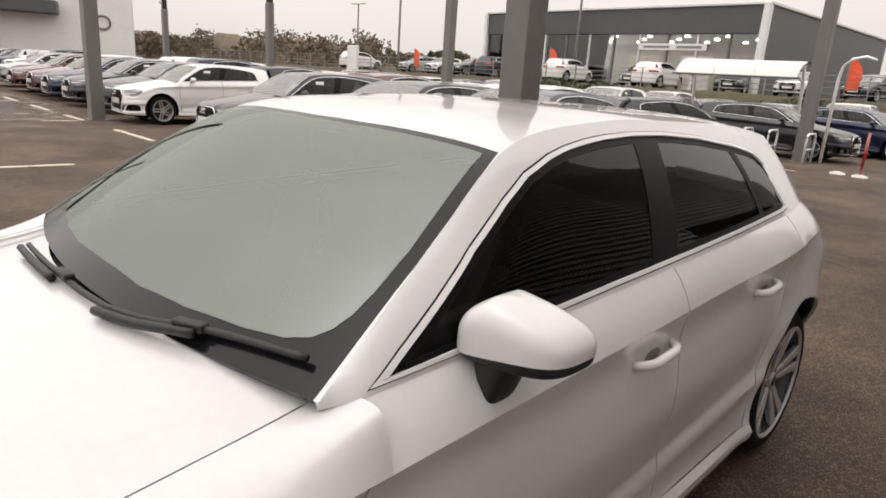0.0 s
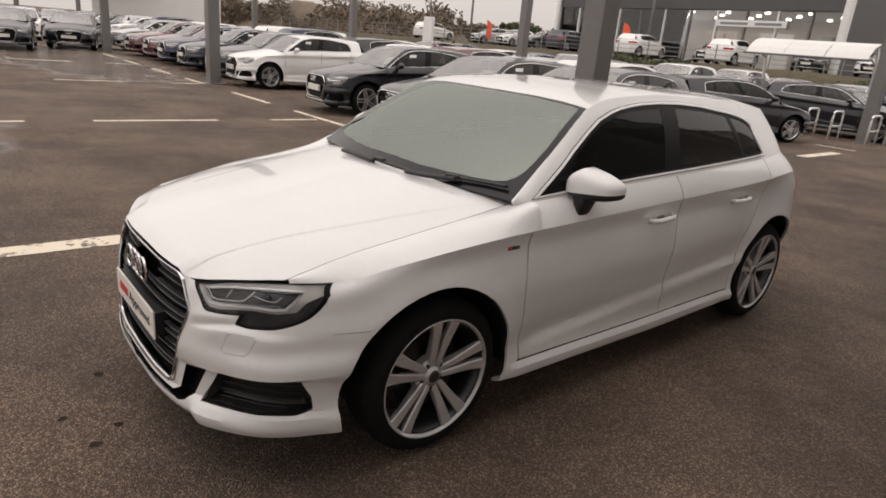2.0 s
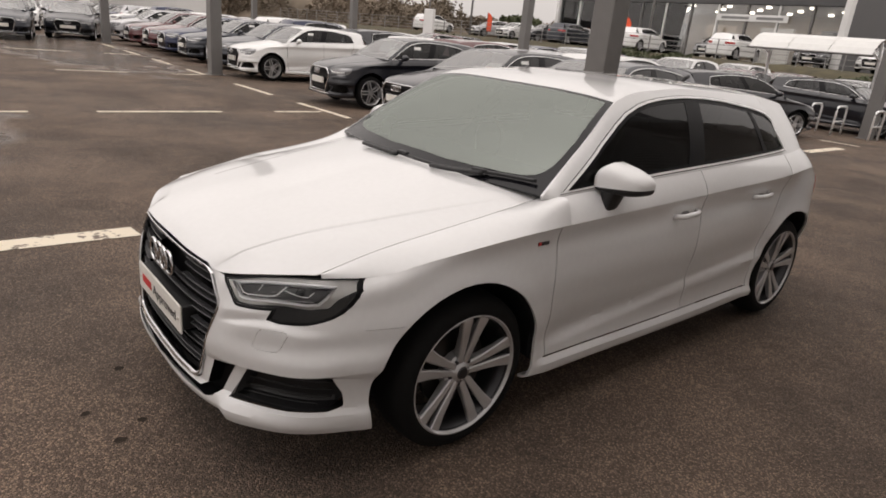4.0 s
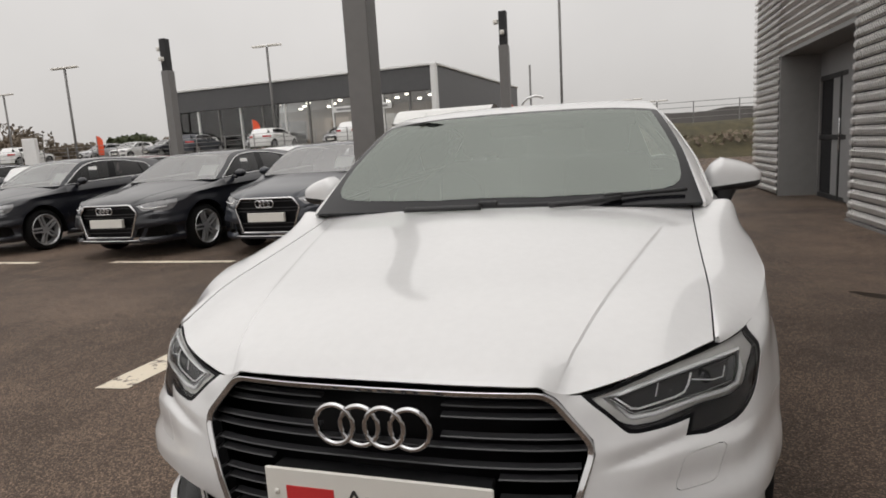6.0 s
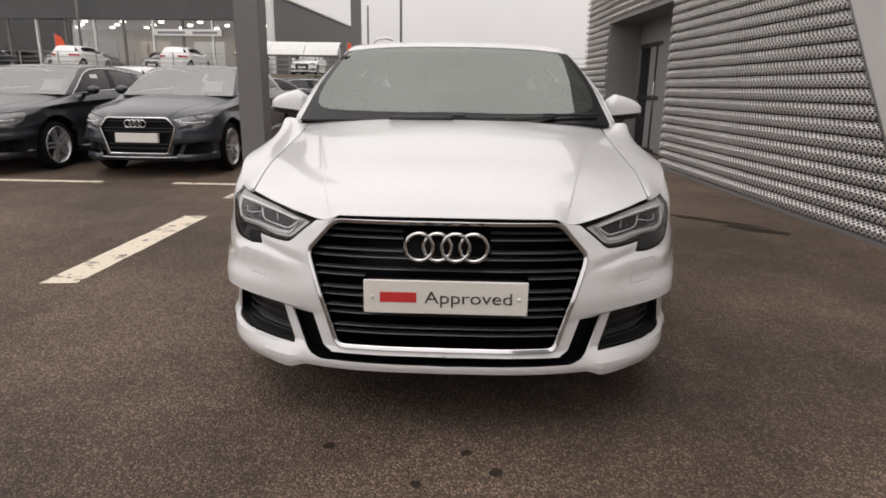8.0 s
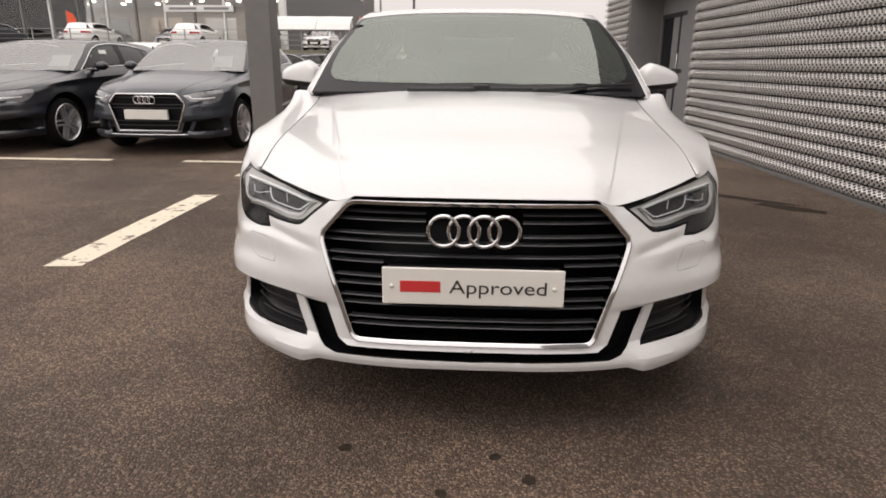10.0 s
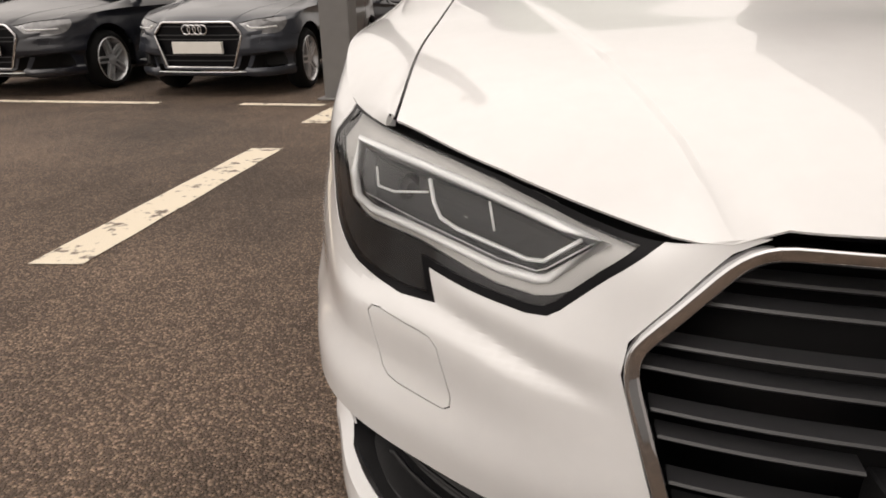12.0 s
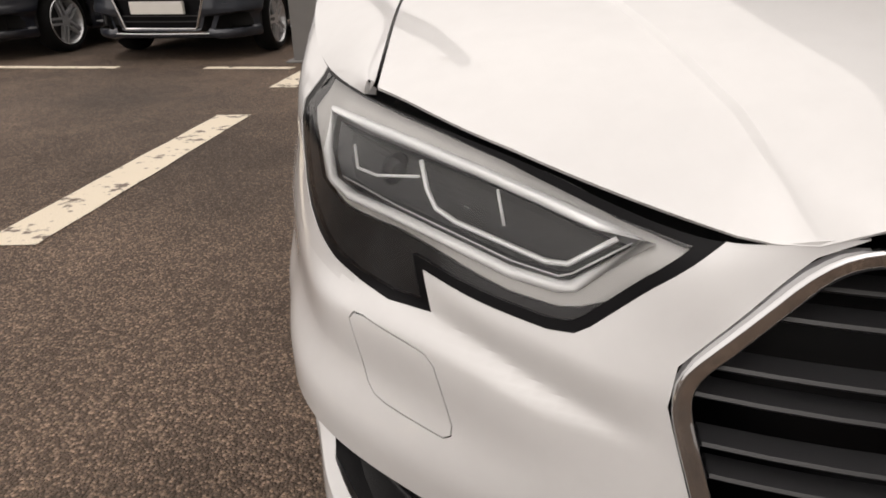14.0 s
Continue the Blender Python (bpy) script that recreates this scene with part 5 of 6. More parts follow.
    tube(bm, [(wall_x(y) - 0.062, y, z) for y, z in edge], 0.012, 6)
    part("edge_trim", bm, M_STEEL, wall)
    # near-black slabs put the shade behind the mesh into colour; grey ones are wall
    slab("wall_and_shade_backing", 5.3, 7.8, 0.0, 2.42, 0.05, 0.30, M_DARK)
    slab("wall_and_shade_backing", 3.9, 5.3, 0.0, 1.7, 0.05, 0.30, M_DARK)
    slab("wall_and_shade_backing", 2.9, 3.9, 0.0, 0.7, 0.05, 0.30, M_DARK)
    slab("wall_and_shade_backing", 7.0, 13.3, 2.42, 5.5, 0.06, 0.30, M_WALL_GREY)
    slab("wall_and_shade_backing", 11.3, 13.3, 0.0, 2.42, 0.06, 0.30, M_WALL_GREY)
    slab("kerb_strip", 2.0, 7.8, 0.0, 0.03, -0.06, 0.02, M_STEEL)
    # door recess
    slab("recess_jamb", 11.25, 11.31, 0.0, 2.42, -0.02, 0.62, M_JAMB)
    slab("recess_jamb", 7.78, 7.82, 0.0, 2.42, -0.02, 0.62, M_STEEL)
    slab("recess_head", 7.8, 11.3, 2.40, 2.46, -0.02, 0.62, M_JAMB)
    slab("recess_back", 7.8, 11.3, 0.0, 2.42, 0.62, 0.74, M_JAMB)
    return wall


clad_wall()


def main_building():
    """The dark block behind the mesh screen, plus an unseen shading wall."""
    m = new("main_building")
    tagged(m, "tall dark grey building block behind the mesh screen", "building", kind="structure")
    part("block", soft_box(4.15, 14, 5.4, 13.2, 0, 7.6, 0.03, 1), M_WALL_GREY, m, smooth=False)
    # unseen wall added to cut the sky light on the car's flank and reflections
    part("shade_wall", soft_box(3.6, 4.14, -14.0, 13.2, 0.0, 8.6, 0.03, 1), M_WALL_GREY, m, smooth=False)
    return m


main_building()


M_DOOR_GLASS = mat("dark_door_glass", (0.010, 0.010, 0.012), 0.12, var=0.2, spec=0.12)


def service_door():
    door = new("door_1")
    tagged(door, "dark glazed service door set back in the recess", "door", kind="structure")
    door.matrix_world = pose(wall_x(9.6) + 0.575, 9.6, 0, 0, 0, math.degrees(math.atan(-WALL_SKEW)))
    for y in (-1.45, -0.5, 0.5, 1.5):
        part("door_frame", soft_box(-0.03, 0.04, y - 0.035, y + 0.035, 0, 2.0, 0.006, 1), M_STEEL if y > 1 else M_DARK, door, smooth=False)
    for z in (0.04, 1.0, 1.96):
        part("door_frame", soft_box(-0.025, 0.035, -1.45, 1.5, z - 0.04, z + 0.04, 0.006, 1), M_DARK, door, smooth=False)
    for y in (-0.97, 0.0, 1.0):
        part("pane", soft_box(0, 0.012, y - 0.45, y + 0.45, 0.08, 1.92, 0.002, 1), M_DOOR_GLASS, door, "dark glass pane", smooth=False)
    for y in (-0.4, 0.4):
        part("handle", soft_box(-0.07, -0.05, y - 0.015, y + 0.015, 0.8, 1.3, 0.008, 2), M_CHROME, door)
    return door


service_door()


def showroom():
    """Plain unseen glazed wing behind the screen: closes the forecourt, added to darken reflections."""
    wall = new("wall_unseen")
    tagged(wall, "grey showroom front with dark glazing behind the screen", "wall", kind="structure")
    part("fascia", soft_box(8.0, 8.4, -30, 5.3, 4.0, 5.1, 0.02, 1), M_WALL_GREY, wall, smooth=False)
    part("plinth", soft_box(8.0, 8.4, -30, 5.3, 0.0, 0.3, 0.02, 1), M_WALL_GREY, wall, smooth=False)
    part("interior", soft_box(12.5, 12.7, -26, 5.2, 0.0, 5.0, 0.02, 1), M_WALL_GREY, wall, smooth=False)
    for k in range(24):
        y = -30 + 1.5 * k
        part("mullion", soft_box(8.04, 8.16, y - 0.04, y + 0.04, 0.3, 4.0, 0.008, 1), M_STEEL, wall, smooth=False)
        if k < 23:
            part("pane", soft_box(8.09, 8.11, y + 0.04, y + 1.46, 0.3, 4.0, 0.002, 1), M_TINT, wall, smooth=False)
    return wall


showroom()


# ---- columns ----
def column(x, y, h=5.0, w=0.29):
    c = new("lighting_column")
    c.location = (x, y, 0)
    tagged(c, "square grey steel column with a black collar and spotlight", "column", "forecourt columns")
    part("shaft", soft_box(-w / 2, w / 2, -w / 2, w / 2, 0, h - 1.0, 0.012, 2), M_STEEL, c, smooth=False)
    part("collar", soft_box(-w / 2 + 0.03, w / 2 - 0.03, -w / 2 + 0.03, w / 2 - 0.03, h - 1.0, h, 0.012, 2), M_DARK, c, smooth=False)
    part("base_plate", soft_box(-w / 2 - 0.06, w / 2 + 0.06, -w / 2 - 0.06, w / 2 + 0.06, 0, 0.018, 0.005, 1), M_STEEL, c, smooth=False)
    part("spotlight", soft_box(-0.06, 0.06, -w / 2 - 0.16, -w / 2, h - 0.72, h - 0.58, 0.03, 2), M_PLATE, c)
    part("spotlight", soft_box(-w / 2 - 0.16, -w / 2, -0.06, 0.06, h - 0.36, h - 0.22, 0.03, 2), M_PLATE, c)
    return c


first = column(-2.43, 5.76, 5.2, 0.29)
for x, y in ((-14.43, 5.56), (-25.9, 5.55), (-3.25, 18.6), (-13.9, 16.4), (-25.4, 16.4), (-37.0, 16.4)):
    copy_thing(first, Matrix.Translation((x, y, 0)))


# ---- parked cars ----
M_PARK_LAMP = mat("clear_lamp", (0.20, 0.20, 0.205), 0.12, 0.3, var=0.3, scale=20, coat=1.0)
M_CARD = mat("white_card", (0.80, 0.80, 0.78), 0.6, var=0.04)
M_PARK_SCREEN = glass("parked_windscreen_glass", (0.80, 0.86, 0.83), 0.03, 1.7)


def parked_car(step=0.055):
    """A plain hatchback with its nose at the origin; its painted parts take the paint of each copy."""
    car = new("parked_car")
    sheets = skin(step)
    t = tag_faces(sheets)
    both = (1, -1)
    painted = []
    for name, keys in (("front_bumper", ("bumper",)), ("rear_bumper", ("tail_bumper",)), ("roof", ("roof",))):
        painted.append(panel(name, [f for k in keys for f in t[k]], M_GLOSS_BLACK, car, sides=both, flange=False))
    painted.append(panel("bonnet", list(sheets["bonnet"].faces), M_GLOSS_BLACK, car, sides=both, flange=False))
    painted.append(panel("tailgate", list(sheets["tail"].faces), M_GLOSS_BLACK, car, sides=both, flange=False))
    for s in both:
        for name, key in (("front_wing", "wing"), ("front_door", "door_f"), ("rear_door", "door_r"), ("sill", "sill"), ("rear_quarter", "quarter"), ("roof_pillar", "frame")):
            painted.append(panel(name, t[key], M_GLOSS_BLACK, car, sides=(s,), flange=False))
    panel("windscreen", t["screen"] + t["screen_band"], M_PARK_SCREEN, car, sides=both, flange=False)
    for s in both:
        lamp = panel("headlight", t["lamp"] + t["lamp_rim"], M_PARK_LAMP, car, sides=(s,), flange=False)
        bm = bmesh.new()
        tube(bm, [(s * x, plan_y(x) + float(np.interp(z, [0.6, 0.75], [0.015, 0.045])), z) for x, z in ((0.50, 0.690), (0.53, 0.664), (0.64, 0.664), (0.74, 0.674))], 0.007, 5)
        part("light_guide", bm, M_DRL, lamp)
        panel("window_strip", t["surround"], M_SATIN, car, sides=(s,), inset=-0.003, flange=False)
        panel("pillar_trim", t["window_trim"], M_PILLAR, car, sides=(s,), inset=0.003, flange=False)
        for k in ("glass_f", "glass_r", "glass_q"):
            panel("side_window", t[k], M_TINT, car, sides=(s,), inset=0.004, flange=False)
        bm = bmesh.new()
        bmesh.ops.create_uvsphere(bm, u_segments=14, v_segments=8, radius=1, matrix=Matrix.Translation((s * 0.95, 1.56, 1.03)) @ Matrix.Diagonal((0.09, 0.07, 0.06, 1)))
        bmesh.ops.create_uvsphere(bm, u_segments=8, v_segments=6, radius=1, matrix=Matrix.Translation((s * 0.87, 1.54, 0.98)) @ Matrix.Diagonal((0.06, 0.04, 0.03, 1)))
        painted.append(part("mirror", bm, M_GLOSS_BLACK, car))
        for cy in (FRONT_AXLE, REAR_AXLE):
            wheel = new("wheel")
            wheel.parent = car
            wheel.location = (s * 0.868, cy, 0.3205)
            m = Matrix.Diagonal((s, 1, 1, 1))
            bm = bmesh.new()
            lathe(bm, [(-0.205, 0.225), (-0.20, 0.30), (-0.15, 0.319), (-0.05, 0.319), (-0.008, 0.292), (0.0, 0.262), (-0.02, 0.232)], 28, m=m)
            part("tyre", bm, M_TYRE, wheel)
            bm = bmesh.new()
            lathe(bm, [(-0.10, 0.20), (-0.02, 0.225), (-0.004, 0.236), (-0.012, 0.244)], 28, m=m)
            for k in range(5):
                for o in (-0.028, 0.028):
                    box(bm, -0.05, -0.016, o - 0.012, o + 0.012, 0.03, 0.232, m @ Matrix.Rotation(2 * math.pi * k / 5 + 0.3, 4, "X"))
            lathe(bm, [(-0.016, 0.0001), (-0.02, 0.06)], 14, m=m)
            part("rim", bm, M_ALLOY, wheel, smooth=False)
            bm = bmesh.new()
            lathe(bm, [(-0.11, 0.0001), (-0.105, 0.21)], 18, m=m)
            part("brake_disc", bm, M_DARK, wheel)
            bm = bmesh.new()
            grid(bm, [[(s * x, cy + (ARCH_R + 0.004) * math.cos(a), WHEEL_Z + (ARCH_R + 0.004) * math.sin(a)) for x in (0.835, 0.5)] for a in np.linspace(-0.08, math.pi + 0.08, 14)])
            bm.faces.new([bm.verts.new((s * 0.5, cy + 0.4 * math.cos(a), WHEEL_Z + 0.4 * math.sin(a))) for a in np.linspace(-0.4, math.pi + 0.4, 12)])
            part("wheel_well", bm, M_DARK, car)
        panel("tail_light", t["tail_lamp"], M_RED, car, sides=(s,), inset=-0.003, flange=False)
    bm = bmesh.new()
    prism(bm, offset(GRILLE[::-1], -0.01), 0.075, 0.08)
    grille = part("grille", bm, M_PILLAR, car, smooth=False)
    for z in (0.36, 0.41, 0.56, 0.60, 0.68):
        w = float(np.interp(z, [0.314, 0.60, 0.630, 0.718], [0.35, 0.44, 0.44, 0.36]))
        bm = bmesh.new()
        grid(bm, [[(x, plan_y(x) + float(np.interp(z, [0.28, 0.6, 0.73], [0.02, 0.02, 0.05])), z + h) for h in (-0.005, 0.005)] for x in np.linspace(-w, w, 7)])
        part("slat", bm, M_ALLOY_DARK, grille, smooth=False)
    bm = bmesh.new()
    tube(bm, [(x, plan_y(x) - 0.012, 0.252 + 0.05 * max(0, abs(x) - 0.5)) for x in np.linspace(-0.66, 0.66, 21)], 0.006, 5)
    part("lip_trim", bm, M_SATIN, car, "bright strip along the lower bumper")
    for x0, x1, y0, y1, z0, z1 in ((0.24, 0.50, 1.50, 1.66, 1.02, 1.17),):
        bm = bmesh.new()
        grid(bm, [[(x0, y0, z0), (x1, y0 + 0.03, z0)], [(x0 - 0.02, y1, z1), (x1 - 0.02, y1 + 0.03, z1)]])
        part("price_card", bm, M_CARD, car, "white price card behind the windscreen", smooth=False)
    bm = bmesh.new()
    grid(bm, [[(0.79, 1.85, 1.05), (0.79, 2.03, 1.055)], [(0.695, 1.93, 1.25), (0.695, 2.10, 1.255)]])
    part("price_card", bm, M_CARD, car, "white price card behind the side window", smooth=False)
    bm = bmesh.new()
    tube(bm, [(x, plan_y(x) + float(np.interp(z, [0.28, 0.6, 0.73], [0.0, 0.0, 0.03])), z) for x, z in GRILLE], 0.013, 6, closed=True)
    part("grille_frame", bm, M_CHROME, grille)
    bm = bmesh.new()
    for k in range(4):
        tube(bm, ring(-0.0855 + 0.057 * k, -0.012, 0.652, 0.0435, 16), 0.008, 5, closed=True)
    part("emblem", bm, M_CHROME, grille)
    part("number_plate", soft_box(-0.26, 0.26, -0.014, 0.03, 0.428, 0.539, 0.003, 1), M_PLATE, car, smooth=False)
    bm = bmesh.new()
    box(bm, -0.62, 0.62, 0.5, 3.9, 0.22, 0.45)
    for x in (-0.37, 0.37):
        box(bm, x - 0.24, x + 0.24, 2.45, 2.65, 0.4, 1.15)
        box(bm, x - 0.12, x + 0.12, 2.62, 2.72, 1.15, 1.3)
    box(bm, -0.62, 0.62, 3.2, 3.4, 0.4, 1.1)
    box(bm, -0.8, 0.8, 1.3, 1.75, 0.6, 0.93)
    part("cabin", bm, M_CABIN, car, smooth=False)
    for b in sheets.values():
        b.free()
    for ob in painted:
        ob.material_slots[0].link = "OBJECT"
    return car


PAINTS = {"black": paint("black_paint", (0.008, 0.009, 0.014), coat=0.7), "grey": paint("grey_paint", (0.026, 0.030, 0.040), 0.2, coat=0.7), "dark blue": paint("blue_paint", (0.010, 0.016, 0.05), 0.2, coat=0.6),
          "white": paint("white_paint_plain", (0.75, 0.75, 0.74)), "red": paint("red_paint", (0.085, 0.012, 0.014)), "silver": paint("silver_paint", (0.42, 0.42, 0.43), 0.5), "blue": paint("bright_blue_paint", (0.015, 0.05, 0.18), 0.2)}
CAR = parked_car()


def dress(car, colour, words, group):
    for ob in car.children:
        if ob.material_slots and ob.material_slots[0].link == "OBJECT":
            ob.material_slots[0].material = PAINTS[colour]
    tagged(car, words, "car", group)


def park(x, y, turn, colour, words="", size=(1, 1, 1), z=0.0, group="parked cars", tilt=0.0):
    c = copy_thing(CAR, pose(x, y, z, 0, 0, turn) @ Matrix.Diagonal((*size, 1)))
    dress(c, colour, words or f"{colour} hatchback parked in a row on the forecourt", group)
    return c


CAR.matrix_world = pose(-3.86, 5.66, 0)
dress(CAR, "grey", "dark grey hatchback with a white plate, parked beside the steel column", "parked cars")
park(-6.15, 5.45, 0, "black", "dark saloon-like car with a white plate, parked nose out", (1.02, 1.08, 0.99))
park(-9.15, 5.65, -5, "black", "black small hatchback parked nose out", (0.97, 0.93, 1.0))
park(-14.1, 5.87, -4, "white", "white small hatchback parked behind a steel column", (0.97, 0.93, 1.0))
for x, c in ((-16.5, "grey"), (-18.7, "grey"), (-20.9, "dark blue"), (-23.0, "red"), (-25.2, "red"), (-28.7, "silver")):
    park(x, 6.1 + random.uniform(-0.15, 0.15), random.uniform(-4, 0), c)
park(-26.4, 4.35, 74, "black", "black hatchback facing the forecourt, parked across the aisle")
park(-24.2, 1.95, 80, "grey", "dark grey hatchback parked across the aisle beside a black one")
park(-31.9, 3.3, 78, "white")
park(-4.27, 16.55, 155, "black", "black hatchback parked askew near the cycle stands", (1, 1, 0.96))
park(-2.37, 20.2, 90, "black", "black estate parked side-on behind the cycle stands", (1.0, 1.08, 0.98))
park(-1.0, 23.6, 80, "dark blue", "dark blue hatchback parked beyond the cycle stands")
park(0.8, 24.3, 70, "red")
rows = ((14.9, -46, -7, 180), (18.9, -52, -8, 0), (26.0, -40, -2, 0))
pick = ["white", "silver", "black", "white", "grey", "silver", "dark blue", "white", "black", "silver", "red", "white"]
n = 0
for y, x0, x1, turn in rows:
    x = x1
    while x > x0:
        c = pick[(n * 5 + n // 7) % len(pick)]
        if random.random() > 0.07:
            park(x, y + random.uniform(-0.25, 0.25), turn + random.uniform(-3, 3), c, "", random.choice(((1, 1, 1), (0.97, 0.93, 1.0), (1.03, 1.08, 1.05), (1.04, 1.05, 1.13))), group="cars in the back rows")
        n += 1
        x -= 2.45
for k in range(8):
    park(-35.5 - 2.5 * k, 9.4 + random.uniform(-0.2, 0.2), random.uniform(-4, 2), ("red", "silver", "grey", "white", "dark blue", "silver", "black", "white")[k], group="cars in the back rows")
for x, y, c in ((-39.5, 6.0, "silver"), (-42.5, 2.6, "red"), (-36.5, 0.2, "silver"), (-45.5, 5.2, "blue"), (-49, 1.5, "white")):
    park(x, y, 80, c, group="cars in the back rows")
for k in range(8):
    park(-53 + random.uniform(-1, 1), 0.8 + 2.5 * k, 88 + random.uniform(-5, 5), ("white", "silver", "red", "dark blue", "silver", "grey", "white", "silver")[k], group="cars in the back rows")
# the upper display terrace
for k in range(15):
    park(-44 + 3.1 * k, 38.2 + random.uniform(-0.3, 0.3), random.choice((0, 180, 12, -15)), ("white", "silver", "white", "black", "white", "grey", "silver")[k % 7], "", (0.96, 0.94, 1.0), z=1.75, group="cars on the upper terrace")


# ---- terrace, bank and railings ----
M_BANK = mat("rough_grass", (0.10, 0.085, 0.045), 0.95, var=0.5, scale=3, second=(0.045, 0.04, 0.025), bump=0.6, bscale=8)
M_TWIG = mat("bare_shrubs", (0.20, 0.155, 0.115), 0.95, var=0.5, scale=0.6, second=(0.11, 0.09, 0.065), blotch=0.1)
M_LEAF = mat("evergreen_leaves", (0.075, 0.085, 0.035), 0.8, var=0.4, scale=5, second=(0.03, 0.04, 0.018))
bm = bmesh.new()
grid(bm, [[(x, y + 0.3 * noise.noise(Vector((x * 0.3, y, 0))), z + 0.12 * noise.noise(Vector((x * 0.4, y, 3)))) for x in np.linspace(-75, 40, 116)] for y, z in ((30.0, -0.05), (31.0, 0.7), (32.2, 1.45), (33.0, 1.72), (60.0, 1.75))])
tagged(part("bank", bm, M_BANK), "rough grassy bank below the upper terrace", "bank", kind="structure")


def shrubs(name, spans, count, leaf, material, label, seed):
    """Many small leaves over uneven mounds."""
    rnd = random.Random(seed)
    verts, faces = [], []
    for k in range(count):
        x0, x1, y0, y1, z0, h = rnd.choice(spans)
        x, y = rnd.uniform(x0, x1), rnd.uniform(y0, y1)
        top = h * (0.66 + 0.35 * noise.noise(Vector((x * 0.15, y * 0.1, seed))) + 0.2 * noise.noise(Vector((x * 0.9, y * 0.5, seed))))
        z = z0 + max(0.05, top) * rnd.random() ** 0.6
        a = Vector((rnd.gauss(0, 1), rnd.gauss(0, 1), rnd.gauss(0, 1))).normalized() * leaf * rnd.uniform(0.5, 1.3)
        b = a.orthogonal().normalized() * leaf * rnd.uniform(0.3, 0.8)
        p, i = Vector((x, y, z)), len(verts)
        verts += [p - a, p + b, p + a, p - b]
        faces.append((i, i + 1, i + 2, i + 3))
    mesh = bpy.data.meshes.new(name)
    mesh.from_pydata(verts, [], faces)
    return tagged(link(name, mesh, material, smooth=False), label, "shrubs", kind="stuff")


shrubs("bank_shrubs", [(-60, 20, 30.3, 33.2, 0.5, 1.1)], 9000, 0.14, M_TWIG, "brown and dull green shrubs along the bank", 3)
shrubs("bank_evergreen", [(-22, -16, 30.8, 32.5, 0.6, 1.5), (-9, -5, 30.8, 32.5, 0.6, 1.3), (-40, -36, 30.8, 33, 0.6, 1.4)], 3500, 0.12, M_LEAF, "clumps of evergreen shrub on the bank", 5)
def mound(name, x0, x1, y, h, label):
    """The dense core of a distant line of trees."""
    bm = bmesh.new()
    rows = []
    for v, lift in ((-3, 0), (-2, 0.55), (-0.6, 0.9), (1, 0.95), (3, 0.0)):
        rows.append([(x, y + v + noise.noise(Vector((x * 0.3, v, 2))), min(1, (x - x0) / 9, (x1 - x) / 9) * lift * h * (0.75 + 0.22 * noise.noise(Vector((x * 0.06, v * 0.2, y))) + 0.06 * noise.noise(Vector((x * 0.6, v, y))))) for x in np.linspace(x0, x1, int((x1 - x0) / 0.5))])
    grid(bm, rows)
    tagged(part(name, bm, M_TWIG), label, "hedge", kind="structure")


mound("far_wood", -140, -60, 56, 8.0, "dense brown winter wood behind the lot")
mound("far_wood", -74, -36, 66, 6.2, "dense brown winter wood behind the lot")
mound("far_wood", -120, -76, 34, 6.2, "dense brown winter wood behind the lot")
shrubs("far_hedge", [(-133, -64, 53.0, 57.5, 0, 8.2), (-114, -80, 31.0, 35.5, 0, 6.2), (-74, -36, 63.0, 67, 0, 6.2)], 40000, 0.26, M_TWIG, "distant brown winter trees and hedges", 8)
shrubs("far_tree", [(-47, -43.5, 47, 50, 1.0, 4.2)], 1500, 0.28, M_LEAF, "distant evergreen tree above the cars", 9)


M_RAIL = mat("galvanised_rail", (0.26, 0.255, 0.25), 0.5, 0.3, var=0.15)


def railing():
    r = new("railing")
    tagged(r, "grey steel railing with four bars along the terrace edge", "railing")
    for k in range(48):
        x = -68 + 2.1 * k
        part("post", soft_box(x - 0.025, x + 0.025, 32.9, 32.96, 1.6, 2.75, 0.005, 1), M_RAIL, r, smooth=False)
    for z in (1.95, 2.2, 2.45, 2.72):
        bm = bmesh.new()
        tube(bm, [(-68, 32.93, z), (31, 32.93, z)], 0.016, 6)
        part("rail", bm, M_RAIL, r)
    return r


railing()


# ---- far showroom ----
M_FASCIA = mat("dark_fascia", (0.075, 0.075, 0.078), 0.45, var=0.08)
M_WHITE_CLAD = mat("white_cladding", (0.72, 0.72, 0.71), 0.5, var=0.05)
M_FLOOR_PALE = mat("pale_interior", (0.52, 0.45, 0.38), 0.6, var=0.15)
M_GLOW = bpy.data.materials.new("ceiling_lamp")
M_GLOW.use_nodes = True
M_GLOW.node_tree.nodes["Principled BSDF"].inputs["Emission Color"].default_value = (1, 0.9, 0.75, 1)
M_GLOW.node_tree.nodes["Principled BSDF"].inputs["Emission Strength"].default_value = 6
M_FACADE_GLASS = glass("facade_glass", (0.80, 0.82, 0.83), 0.0, 0.25)


